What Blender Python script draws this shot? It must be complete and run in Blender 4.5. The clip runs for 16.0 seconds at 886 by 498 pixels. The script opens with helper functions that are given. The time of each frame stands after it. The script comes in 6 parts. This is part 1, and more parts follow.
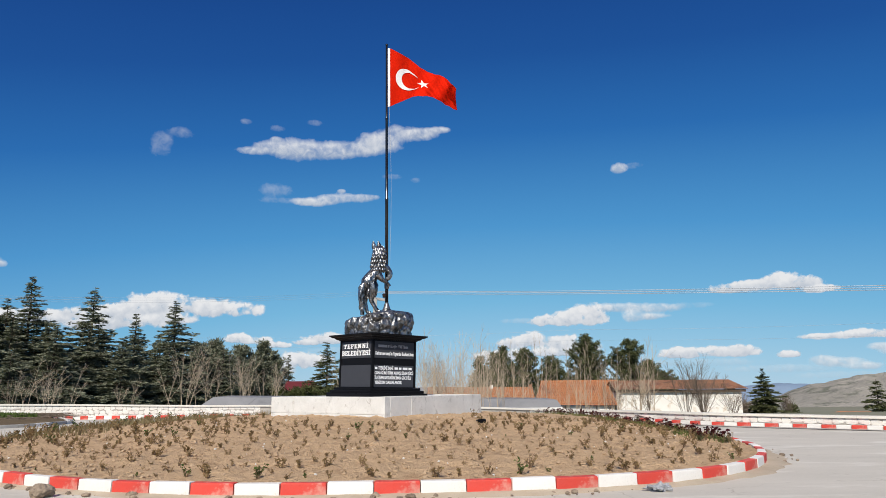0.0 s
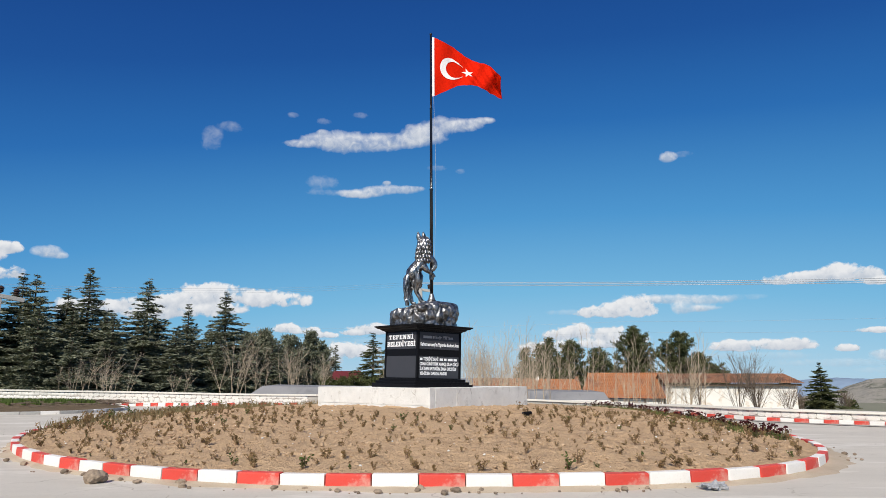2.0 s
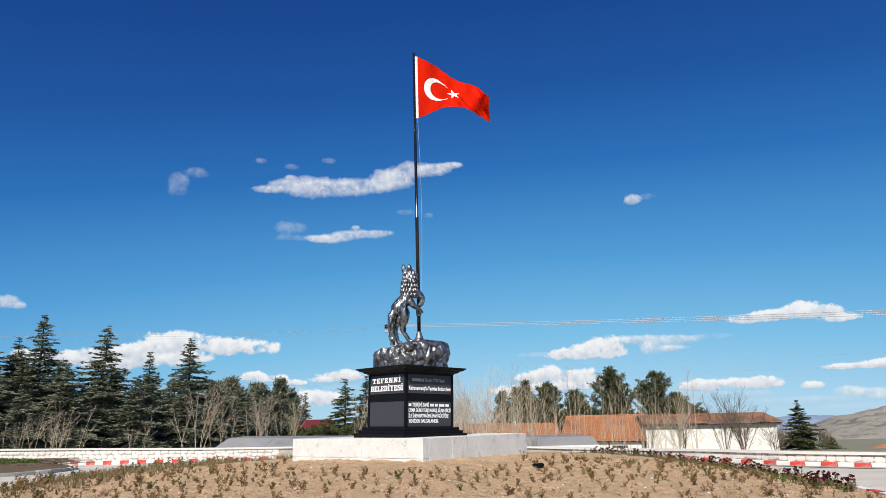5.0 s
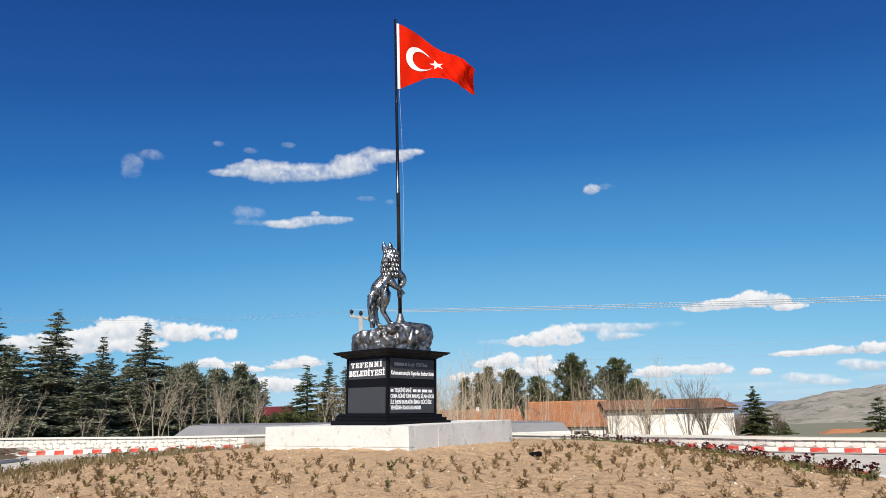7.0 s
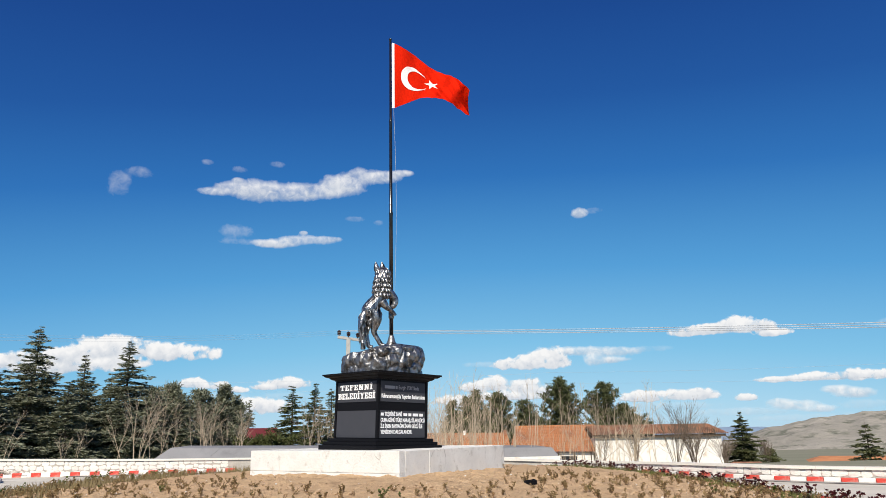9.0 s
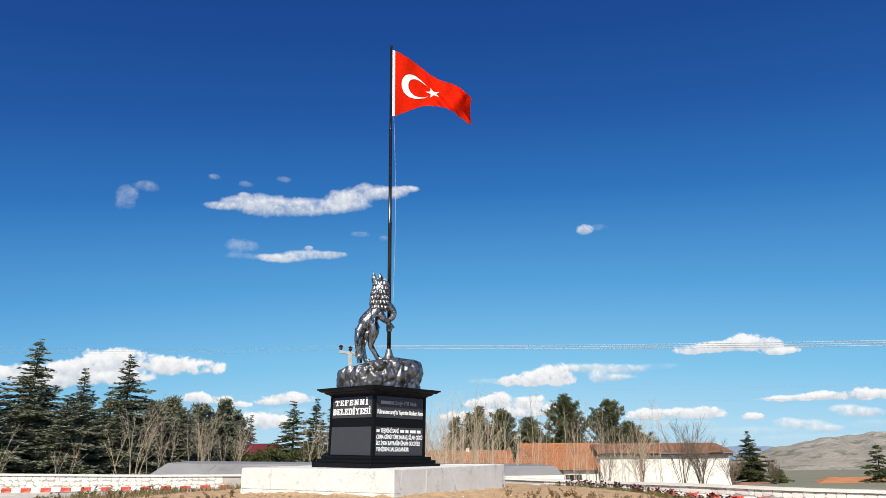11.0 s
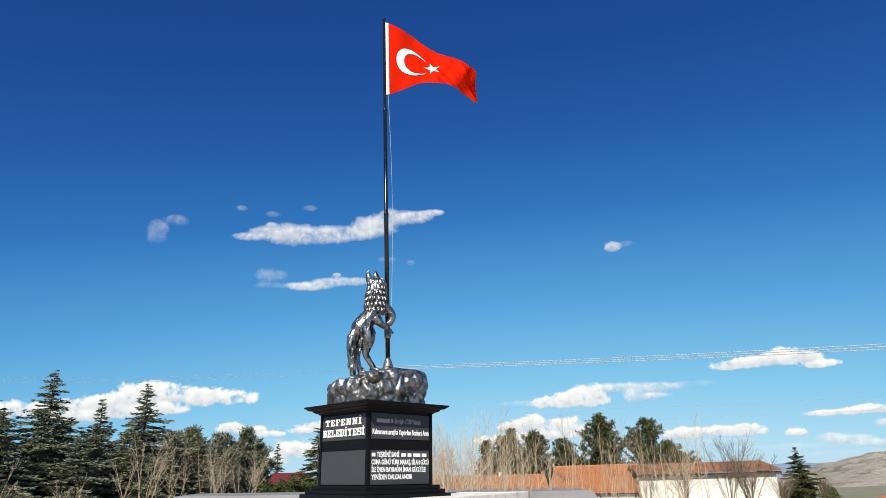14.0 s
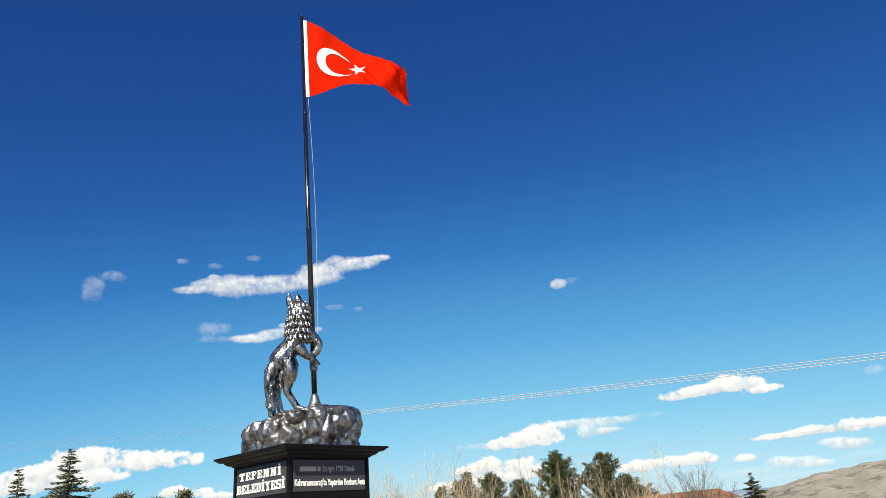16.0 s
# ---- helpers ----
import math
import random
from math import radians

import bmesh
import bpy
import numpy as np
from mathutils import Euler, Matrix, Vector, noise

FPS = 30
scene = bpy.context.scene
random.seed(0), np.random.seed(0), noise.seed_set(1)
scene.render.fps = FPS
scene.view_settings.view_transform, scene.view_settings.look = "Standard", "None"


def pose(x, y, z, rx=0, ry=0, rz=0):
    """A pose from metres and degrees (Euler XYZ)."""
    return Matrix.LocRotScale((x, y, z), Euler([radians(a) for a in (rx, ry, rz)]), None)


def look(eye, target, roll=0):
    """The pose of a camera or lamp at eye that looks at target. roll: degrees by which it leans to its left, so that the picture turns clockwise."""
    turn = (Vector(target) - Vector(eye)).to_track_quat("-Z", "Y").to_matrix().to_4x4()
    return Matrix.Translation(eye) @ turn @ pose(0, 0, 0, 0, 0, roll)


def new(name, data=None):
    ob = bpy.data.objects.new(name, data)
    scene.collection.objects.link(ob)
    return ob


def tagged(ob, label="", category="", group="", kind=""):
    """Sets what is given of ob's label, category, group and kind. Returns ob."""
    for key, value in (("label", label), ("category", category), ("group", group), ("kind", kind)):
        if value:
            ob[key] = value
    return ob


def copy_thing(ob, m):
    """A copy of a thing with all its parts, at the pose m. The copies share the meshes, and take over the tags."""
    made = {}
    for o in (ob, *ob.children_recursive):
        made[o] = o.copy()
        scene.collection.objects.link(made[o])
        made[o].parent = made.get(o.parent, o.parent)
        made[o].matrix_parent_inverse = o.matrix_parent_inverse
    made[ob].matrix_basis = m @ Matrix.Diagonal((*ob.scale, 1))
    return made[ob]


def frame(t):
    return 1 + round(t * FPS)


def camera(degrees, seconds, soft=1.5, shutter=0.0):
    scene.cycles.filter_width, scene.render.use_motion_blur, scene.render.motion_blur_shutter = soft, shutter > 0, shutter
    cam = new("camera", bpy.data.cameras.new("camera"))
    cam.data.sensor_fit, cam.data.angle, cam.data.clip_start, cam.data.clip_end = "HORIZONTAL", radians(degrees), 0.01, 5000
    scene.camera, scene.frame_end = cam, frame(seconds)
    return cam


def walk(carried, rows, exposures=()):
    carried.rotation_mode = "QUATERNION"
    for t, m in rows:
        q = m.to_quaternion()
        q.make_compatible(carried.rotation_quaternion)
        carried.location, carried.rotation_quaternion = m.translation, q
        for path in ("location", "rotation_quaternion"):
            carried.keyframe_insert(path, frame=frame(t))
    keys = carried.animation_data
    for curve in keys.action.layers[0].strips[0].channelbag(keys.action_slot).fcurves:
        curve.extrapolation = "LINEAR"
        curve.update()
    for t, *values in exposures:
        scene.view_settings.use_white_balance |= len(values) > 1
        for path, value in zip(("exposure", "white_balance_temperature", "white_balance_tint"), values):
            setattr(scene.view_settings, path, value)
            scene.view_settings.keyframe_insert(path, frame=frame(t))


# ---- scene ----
cam = camera(66.4, 16.0, soft=0.65)
PATH = [
    (0, (1.107, -24.235, 1.472), (1.209, -22.277, 1.869), -0.6),
    (0.5, (1.076, -24.267, 1.506), (1.138, -22.304, 1.884), -0.7),
    (1, (1.095, -24.215, 1.512), (1.123, -22.26, 1.932), -0.8),
    (1.5, (1.129, -24.15, 1.498), (1.121, -22.195, 1.92), -0.4),
    (2, (1.115, -24.05, 1.491), (1.084, -22.085, 1.863), 0.0),
    (2.5, (1.01, -23.841, 1.504), (1.038, -21.881, 1.901), -0.1),
    (3, (0.938, -23.627, 1.508), (1.049, -21.662, 1.865), -3.6),
    (3.2, (0.907, -23.505, 1.512), (0.964, -21.546, 1.907), -4.4),
    (5.3, (0.374, -21.574, 1.548), (0.466, -19.639, 2.046), -0.4),
    (5.5, (0.306, -21.403, 1.547), (0.436, -19.466, 2.027), 0.4),
    (6, (0.084, -21.022, 1.558), (0.203, -19.085, 2.042), -3.0),
    (6.5, (-0.095, -20.769, 1.554), (0.047, -18.855, 2.118), -2.3),
    (7, (-0.206, -20.64, 1.563), (-0.029, -18.701, 2.021), -1.5),
    (7.5, (-0.283, -20.631, 1.573), (-0.095, -18.691, 2.023), -2.9),
    (8, (-0.402, -20.662, 1.583), (-0.19, -18.734, 2.072), -1.5),
    (8.5, (-0.359, -20.49, 1.607), (-0.154, -18.567, 2.118), -1.1),
    (9, (-0.332, -20.332, 1.616), (-0.12, -18.412, 2.135), -1.0),
    (11.3, (-0.068, -19.558, 1.638), (0.128, -17.656, 2.224), -0.5),
    (11.5, (-0.036, -19.412, 1.635), (0.217, -17.535, 2.275), -1.0),
    (12, (0.079, -18.905, 1.632), (0.363, -17.011, 2.209), -3.3),
    (12.5, (0.269, -18.416, 1.657), (0.467, -16.523, 2.271), -2.4),
    (13, (0.414, -17.897, 1.645), (0.686, -16.007, 2.241), -2.1),
    (13.5, (0.592, -17.307, 1.612), (0.83, -15.424, 2.243), -2.9),
    (14, (0.744, -16.837, 1.639), (0.861, -14.943, 2.269), -1.9),
    (14.5, (0.845, -16.236, 1.654), (1.055, -14.368, 2.335), -2.5),
    (15, (0.986, -15.632, 1.663), (1.142, -13.78, 2.402), -4.3),
    (15.5, (1.066, -15.078, 1.666), (1.235, -13.254, 2.47), -3.1),
    (16, (1.189, -14.529, 1.681), (1.466, -12.692, 2.422), -6.1),
]
walk(cam, [(t, look(eye, target, roll)) for t, eye, target, roll in PATH],
     exposures=((0, -0.18, 6500, 10), (3, -0.11, 6500, 10), (6, 0.0, 6550, 10), (9, 0.03, 6700, 10), (12, 0.09, 6650, 9), (14, 0.13, 6800, 8), (16, 0.26, 7150, 6)))

# ---- light ----
SUN_AZ, SUN_EL = radians(197), radians(41)
world = bpy.data.worlds.new("sky")
scene.world = world
world.use_nodes = True
wn, wl = world.node_tree.nodes, world.node_tree.links
sky = wn.new("ShaderNodeTexSky")
sky.sky_type, sky.sun_disc = "NISHITA", False
sky.sun_elevation, sky.sun_rotation = SUN_EL, SUN_AZ
sky.altitude, sky.air_density, sky.dust_density, sky.ozone_density = 1100, 1.0, 0.15, 1.2
# clear deep-blue mountain sky: the scattering model, graded by height above the horizon
coord, split, band = wn.new("ShaderNodeTexCoord"), wn.new("ShaderNodeSeparateXYZ"), wn.new("ShaderNodeValToRGB")
wl.new(coord.outputs["Generated"], split.inputs[0])
# sky colour darkens to both sides, standing in for the lens's vignette
def sky_sum(op, a, b):
    k = wn.new("ShaderNodeMath")
    k.operation = op
    for s, v in zip(k.inputs, (a, b)):
        if isinstance(v, float):
            s.default_value = v
        else:
            wl.new(v, s)
    return k.outputs[0]


aside = sky_sum("SUBTRACT", split.outputs["X"], 0.16)
wl.new(sky_sum("ADD", split.outputs["Z"], sky_sum("MULTIPLY", sky_sum("MULTIPLY", aside, aside), 0.16)), band.inputs["Fac"])
STOPS = ((0.0, (0.46, 0.68, 0.86)), (0.05, (0.34, 0.635, 0.865)), (0.12, (0.19, 0.525, 0.815)), (0.23, (0.074, 0.34, 0.70)), (0.36, (0.018, 0.163, 0.50)),
         (0.46, (0.008, 0.092, 0.365)), (0.56, (0.005, 0.061, 0.288)), (0.70, (0.003, 0.042, 0.23)), (1.0, (0.003, 0.038, 0.21)))
while len(band.color_ramp.elements) < len(STOPS):
    band.color_ramp.elements.new(0.5)
for el, (at_z, colour) in zip(band.color_ramp.elements, STOPS):
    el.position, el.color = at_z, (*colour, 1)
low = wn.new("ShaderNodeVectorMath")
low.operation = "SCALE"
low.inputs["Scale"].default_value = 0.09
wl.new(sky.outputs["Color"], low.inputs[0])
blend = wn.new("ShaderNodeMix")
blend.data_type = "RGBA"
blend.inputs["Factor"].default_value = 0.92
wl.new(low.outputs[0], blend.inputs["A"])
wl.new(band.outputs["Color"], blend.inputs["B"])
wl.new(blend.outputs["Result"], wn["Background"].inputs["Color"])
wn["Background"].inputs["Strength"].default_value = 1.0
sun_data = bpy.data.lights.new("sun", "SUN")
sun_data.energy, sun_data.angle, sun_data.color = 5.4, radians(0.53), (1.0, 0.94, 0.84)
sun = new("sun", sun_data)
sun_way = Vector((math.sin(SUN_AZ) * math.cos(SUN_EL), math.cos(SUN_AZ) * math.cos(SUN_EL), math.sin(SUN_EL)))
sun.matrix_world = look(sun_way * 60, (0, 0, 0))
scene.view_settings.exposure = 0.0

# ---- materials ----
def surface(name, a, b, scale=4.0, rough=0.8, metal=0.0, bump=0.3, fine=60.0, dirt=None, dirt_scale=0.6, dirt_at=0.58,
            vary=0.0, spec=0.3, dist=0.01, coat=0.0, stretch=None):
    """A material with two colours mixed by coarse noise, fine grain, bump, and an optional layer of stains."""
    m = bpy.data.materials.new(name)
    m.use_nodes = True
    n, l = m.node_tree.nodes, m.node_tree.links
    bsdf = n["Principled BSDF"]
    tc = n.new("ShaderNodeTexCoord")
    where = tc.outputs["Object"]
    if stretch:
        mp = n.new("ShaderNodeMapping")
        mp.inputs["Scale"].default_value = stretch
        l.new(where, mp.inputs["Vector"])
        where = mp.outputs["Vector"]
    def tex(s, detail=6.0):
        t = n.new("ShaderNodeTexNoise")
        t.inputs["Scale"].default_value, t.inputs["Detail"].default_value = s, detail
        t.inputs["Roughness"].default_value = 0.62
        l.new(where, t.inputs["Vector"])
        return t
    def mixer(f, x, y):
        k = n.new("ShaderNodeMix")
        k.data_type = "RGBA"
        l.new(f, k.inputs["Factor"])
        for v, s in ((x, k.inputs["A"]), (y, k.inputs["B"])):
            if isinstance(v, tuple):
                s.default_value = (*v, 1)
            else:
                l.new(v, s)
        return k.outputs["Result"]
    def ramp(f, lo, hi):
        r = n.new("ShaderNodeMapRange")
        r.inputs["From Min"].default_value, r.inputs["From Max"].default_value = lo, hi
        l.new(f, r.inputs["Value"])
        return r.outputs["Result"]
    coarse, grain = tex(scale), tex(fine, 3.0)
    col = mixer(ramp(coarse.outputs["Fac"], 0.3, 0.7), a, b)
    dark = tuple(v * 0.72 for v in a)
    half = n.new("ShaderNodeMath")
    half.operation = "MULTIPLY"
    half.inputs[1].default_value = 0.5
    l.new(ramp(grain.outputs["Fac"], 0.55, 0.8), half.inputs[0])
    col = mixer(half.outputs[0], col, dark)
    if dirt:
        stain = tex(dirt_scale, 9.0)
        col = mixer(ramp(stain.outputs["Fac"], dirt_at, dirt_at + 0.12), col, dirt)
    if vary:
        info, hsv = n.new("ShaderNodeObjectInfo"), n.new("ShaderNodeHueSaturation")
        r = n.new("ShaderNodeMapRange")
        r.inputs["To Min"].default_value, r.inputs["To Max"].default_value = 1 - vary, 1 + vary
        l.new(info.outputs["Random"], r.inputs["Value"])
        l.new(r.outputs["Result"], hsv.inputs["Value"])
        l.new(col, hsv.inputs["Color"])
        col = hsv.outputs["Color"]
    l.new(col, bsdf.inputs["Base Color"])
    bsdf.inputs["Metallic"].default_value = metal
    bsdf.inputs["Specular IOR Level"].default_value = spec
    bsdf.inputs["Coat Weight"].default_value = coat
    rr = n.new("ShaderNodeMapRange")
    rr.inputs["To Min"].default_value, rr.inputs["To Max"].default_value = max(0.03, rough - 0.1), min(1, rough + 0.1)
    l.new(coarse.outputs["Fac"], rr.inputs["Value"])
    l.new(rr.outputs["Result"], bsdf.inputs["Roughness"])
    if bump:
        bp = n.new("ShaderNodeBump")
        bp.inputs["Strength"].default_value, bp.inputs["Distance"].default_value = bump, dist
        add = n.new("ShaderNodeMath")
        l.new(coarse.outputs["Fac"], add.inputs[0])
        l.new(grain.outputs["Fac"], add.inputs[1])
        l.new(add.outputs[0], bp.inputs["Height"])
        l.new(bp.outputs["Normal"], bsdf.inputs["Normal"])
    return m


def leafy(name, a, b, scale=1.5, through_light=0.25):
    """Foliage: two greens varied from leaf to leaf, some light passing through."""
    m = surface(name, a, b, scale=scale, rough=0.65, bump=0, fine=9, spec=0.15)
    n, l = m.node_tree.nodes, m.node_tree.links
    bsdf, out = n["Principled BSDF"], n["Material Output"]
    tr, mix = n.new("ShaderNodeBsdfTranslucent"), n.new("ShaderNodeMixShader")
    tr.inputs["Color"].default_value = (b[0] * 1.2, b[1] * 1.3, b[2] * 0.6, 1)
    mix.inputs["Fac"].default_value = through_light
    l.new(bsdf.outputs[0], mix.inputs[1])
    l.new(tr.outputs[0], mix.inputs[2])
    l.new(mix.outputs[0], out.inputs["Surface"])
    return m


M = {}
M["soil"] = surface("soil", (0.52, 0.355, 0.21), (0.62, 0.435, 0.268), scale=7.0, rough=0.95, bump=1.0, fine=24, dist=0.06,
                    dirt=(0.415, 0.278, 0.163), dirt_scale=2.4, dirt_at=0.55, spec=0.1)
M["clod"] = surface("clod", (0.46, 0.32, 0.195), (0.60, 0.445, 0.295), scale=4, rough=0.95, bump=0.6, vary=0.2, spec=0.1)
M["road"] = surface("road", (0.52, 0.485, 0.42), (0.61, 0.568, 0.495), scale=0.7, rough=0.9, bump=0.7, fine=30, dist=0.014,
                    dirt=(0.70, 0.665, 0.60), dirt_scale=0.8, dirt_at=0.53, spec=0.2, stretch=(0.45, 1.3, 1))
M["tarmac"] = surface("tarmac", (0.33, 0.315, 0.29), (0.42, 0.40, 0.37), scale=0.6, rough=0.9, bump=0.35, fine=90, dist=0.006, spec=0.2)
# grass colours greyed and lightened to hold the haze over the plain
M["field"] = surface("field", (0.27, 0.255, 0.195), (0.19, 0.20, 0.135), scale=0.05, rough=1.0, bump=0.4, fine=2.0, dist=0.1,
                     dirt=(0.27, 0.235, 0.185), dirt_scale=0.012, spec=0.05)
M["verge"] = surface("verge", (0.13, 0.095, 0.058), (0.19, 0.145, 0.09), scale=1.2, rough=1.0, bump=0.8, fine=25, dist=0.04, spec=0.1)
M["white"] = surface("white_paint", (0.76, 0.75, 0.715), (0.70, 0.69, 0.655), scale=1.6, rough=0.85, bump=0.4, fine=35, dist=0.008,
                     dirt=(0.62, 0.585, 0.53), dirt_scale=1.7, dirt_at=0.58)
M["kerb_white"] = surface("kerb_white", (0.82, 0.80, 0.76), (0.76, 0.73, 0.68), scale=4, rough=0.8, bump=0.6, fine=45, dist=0.008,
                          dirt=(0.52, 0.46, 0.38), dirt_scale=6, dirt_at=0.61, vary=0.05)
M["kerb_red"] = surface("kerb_red", (0.66, 0.062, 0.043), (0.60, 0.085, 0.066), scale=5, rough=0.65, bump=0.5, fine=45, dist=0.008,
                        dirt=(0.62, 0.25, 0.20), dirt_scale=4, dirt_at=0.5, vary=0.08)
M["kerb_grey"] = surface("kerb_grey", (0.42, 0.41, 0.39), (0.34, 0.33, 0.31), scale=4, rough=0.9, bump=0.5, vary=0.08)
M["mortar"] = surface("mortar", (0.47, 0.445, 0.40), (0.36, 0.335, 0.295), scale=5, rough=0.95, bump=0.7, fine=40)
M["stone_white"] = surface("limewashed_stone", (0.80, 0.78, 0.73), (0.70, 0.67, 0.61), scale=5, rough=0.9, bump=0.7, fine=30, dist=0.015,
                           dirt=(0.58, 0.52, 0.42), dirt_scale=3, dirt_at=0.62, vary=0.06)
def cracked(m, colour, scale=1.1, width=0.010):
    """Adds hairline cracks and small chips to a painted surface."""
    n, l = m.node_tree.nodes, m.node_tree.links
    bsdf = n["Principled BSDF"]
    was = bsdf.inputs["Base Color"].links[0].from_socket
    tc, vor, warp = n.new("ShaderNodeTexCoord"), n.new("ShaderNodeTexVoronoi"), n.new("ShaderNodeTexNoise")
    warp.inputs["Scale"].default_value = 2.2
    add = n.new("ShaderNodeVectorMath")
    add.operation = "MULTIPLY_ADD"
    add.inputs[1].default_value = (0.5, 0.5, 0.5)
    l.new(tc.outputs["Object"], warp.inputs["Vector"])
    l.new(warp.outputs["Color"], add.inputs[0])
    l.new(tc.outputs["Object"], add.inputs[2])
    vor.feature = "DISTANCE_TO_EDGE"
    vor.inputs["Scale"].default_value = scale
    l.new(add.outputs[0], vor.inputs["Vector"])
    line, mask, both, mix = n.new("ShaderNodeMapRange"), n.new("ShaderNodeMapRange"), n.new("ShaderNodeMath"), n.new("ShaderNodeMix")
    line.inputs["From Min"].default_value, line.inputs["From Max"].default_value = width, 0.0
    l.new(vor.outputs["Distance"], line.inputs["Value"])
    patch = n.new("ShaderNodeTexNoise")
    patch.inputs["Scale"].default_value = 1.7
    l.new(tc.outputs["Object"], patch.inputs["Vector"])
    mask.inputs["From Min"].default_value, mask.inputs["From Max"].default_value = 0.46, 0.60
    l.new(patch.outputs["Fac"], mask.inputs["Value"])
    both.operation = "MULTIPLY"
    l.new(line.outputs["Result"], both.inputs[0])
    l.new(mask.outputs["Result"], both.inputs[1])
    mix.data_type = "RGBA"
    l.new(both.outputs[0], mix.inputs["Factor"])
    l.new(was, mix.inputs["A"])
    mix.inputs["B"].default_value = (*colour, 1)
    l.new(mix.outputs["Result"], bsdf.inputs["Base Color"])
    return m


cracked(M["road"], (0.40, 0.36, 0.30), 0.45, 0.008)
M["plinth"] = cracked(surface("limewashed_concrete", (0.77, 0.765, 0.735), (0.66, 0.655, 0.625), scale=2.6, rough=0.9, bump=0.9, fine=18, dist=0.02,
                              dirt=(0.47, 0.45, 0.41), dirt_scale=3.4, dirt_at=0.585), (0.40, 0.38, 0.34), 0.6, 0.007)
# worn limewash, colour raised to brighten the plinth side turned from the sun
M["side_limewash"] = cracked(surface("pale_worn_limewash", (0.80, 0.79, 0.755), (0.66, 0.65, 0.62), scale=2.0, rough=0.92, bump=0.5, fine=18, dist=0.012,
                                     dirt=(0.50, 0.485, 0.45), dirt_scale=2.6, dirt_at=0.57), (0.3, 0.29, 0.26), 0.7, 0.008)
M["cap"] = cracked(surface("cream_cap", (0.76, 0.725, 0.65), (0.69, 0.655, 0.58), scale=2.5, rough=0.9, bump=0.5, fine=30), (0.4, 0.36, 0.3), 0.8, 0.008)
M["dust"] = surface("kerb_dust", (0.43, 0.35, 0.26), (0.52, 0.44, 0.34), scale=2.0, rough=0.95, bump=0.8, fine=45, dist=0.02, spec=0.1)
M["granite"] = surface("black_granite", (0.006, 0.006, 0.007), (0.010, 0.010, 0.012), scale=30, rough=0.42, bump=0.0, fine=220, spec=0.07)
M["plaque"] = surface("grey_plaque", (0.048, 0.050, 0.058), (0.055, 0.057, 0.066), scale=3, rough=0.5, bump=0.0, fine=150, spec=0.2)
M["letter"] = surface("white_letter", (0.90, 0.90, 0.90), (0.86, 0.86, 0.86), scale=6, rough=0.6, bump=0.0)
M["letter_dim"] = surface("dull_letter", (0.36, 0.36, 0.37), (0.30, 0.30, 0.31), scale=6, rough=0.6, bump=0.0)
M["silver"] = surface("silver_paint", (0.46, 0.465, 0.475), (0.085, 0.086, 0.088), scale=11, rough=0.27, metal=0.88, bump=0.55, fine=26, dist=0.03,
                      dirt=(0.035, 0.034, 0.033), dirt_scale=8.0, dirt_at=0.49, spec=0.5, stretch=(1, 1, 0.38))
M["silver_rock"] = surface("silver_rock", (0.38, 0.383, 0.388), (0.11, 0.11, 0.111), scale=7, rough=0.36, metal=0.80, bump=0.45, fine=16, dist=0.04,
                           dirt=(0.06, 0.058, 0.055), dirt_scale=3.4, dirt_at=0.50, spec=0.5)
M["pole"] = surface("pole_steel", (0.008, 0.008, 0.009), (0.014, 0.014, 0.015), scale=3, rough=0.13, metal=0.0, bump=0.0, spec=0.5)
M["flag"] = surface("flag_red", (0.92, 0.022, 0.005), (0.86, 0.018, 0.004), scale=3, rough=0.9, bump=0.05, fine=40, spec=0.04)
n_, l_ = M["flag"].node_tree.nodes, M["flag"].node_tree.links
tr_, mx_ = n_.new("ShaderNodeBsdfTranslucent"), n_.new("ShaderNodeMixShader")
tr_.inputs["Color"].default_value, mx_.inputs["Fac"].default_value = (0.98, 0.04, 0.006, 1), 0.35
l_.new(n_["Principled BSDF"].outputs[0], mx_.inputs[1])
l_.new(tr_.outputs[0], mx_.inputs[2])
l_.new(mx_.outputs[0], n_["Material Output"].inputs["Surface"])
M["cloth_white"] = surface("flag_white", (0.85, 0.84, 0.82), (0.80, 0.79, 0.77), scale=3, rough=0.8, bump=0.0)
M["rope"] = surface("rope", (0.55, 0.55, 0.53), (0.45, 0.45, 0.43), scale=20, rough=0.9, bump=0.2)
M["cedar"] = leafy("cedar_needles", (0.045, 0.052, 0.034), (0.31, 0.325, 0.23), scale=2.4, through_light=0.06)
M["pine"] = leafy("pine_needles", (0.045, 0.056, 0.026), (0.18, 0.19, 0.092), scale=1.6, through_light=0.15)
M["shrub"] = leafy("shrub_green", (0.065, 0.08, 0.03), (0.12, 0.13, 0.055), scale=1.0)
M["bark"] = surface("bark", (0.13, 0.10, 0.075), (0.085, 0.065, 0.05), scale=9, rough=0.95, bump=0.8, fine=40)
M["twig"] = surface("bare_twig", (0.58, 0.475, 0.35), (0.42, 0.33, 0.235), scale=3, rough=0.9, bump=0.2, vary=0.15)
M["twig_dark"] = surface("dark_twig", (0.12, 0.092, 0.07), (0.19, 0.148, 0.112), scale=3, rough=0.9, bump=0.2, vary=0.15)
M["rose_stem"] = surface("rose_stem", (0.24, 0.15, 0.09), (0.19, 0.13, 0.07), scale=20, rough=0.8, bump=0.2)
M["rose_leaf"] = leafy("rose_leaf", (0.31, 0.185, 0.10), (0.25, 0.195, 0.09), scale=9, through_light=0.2)
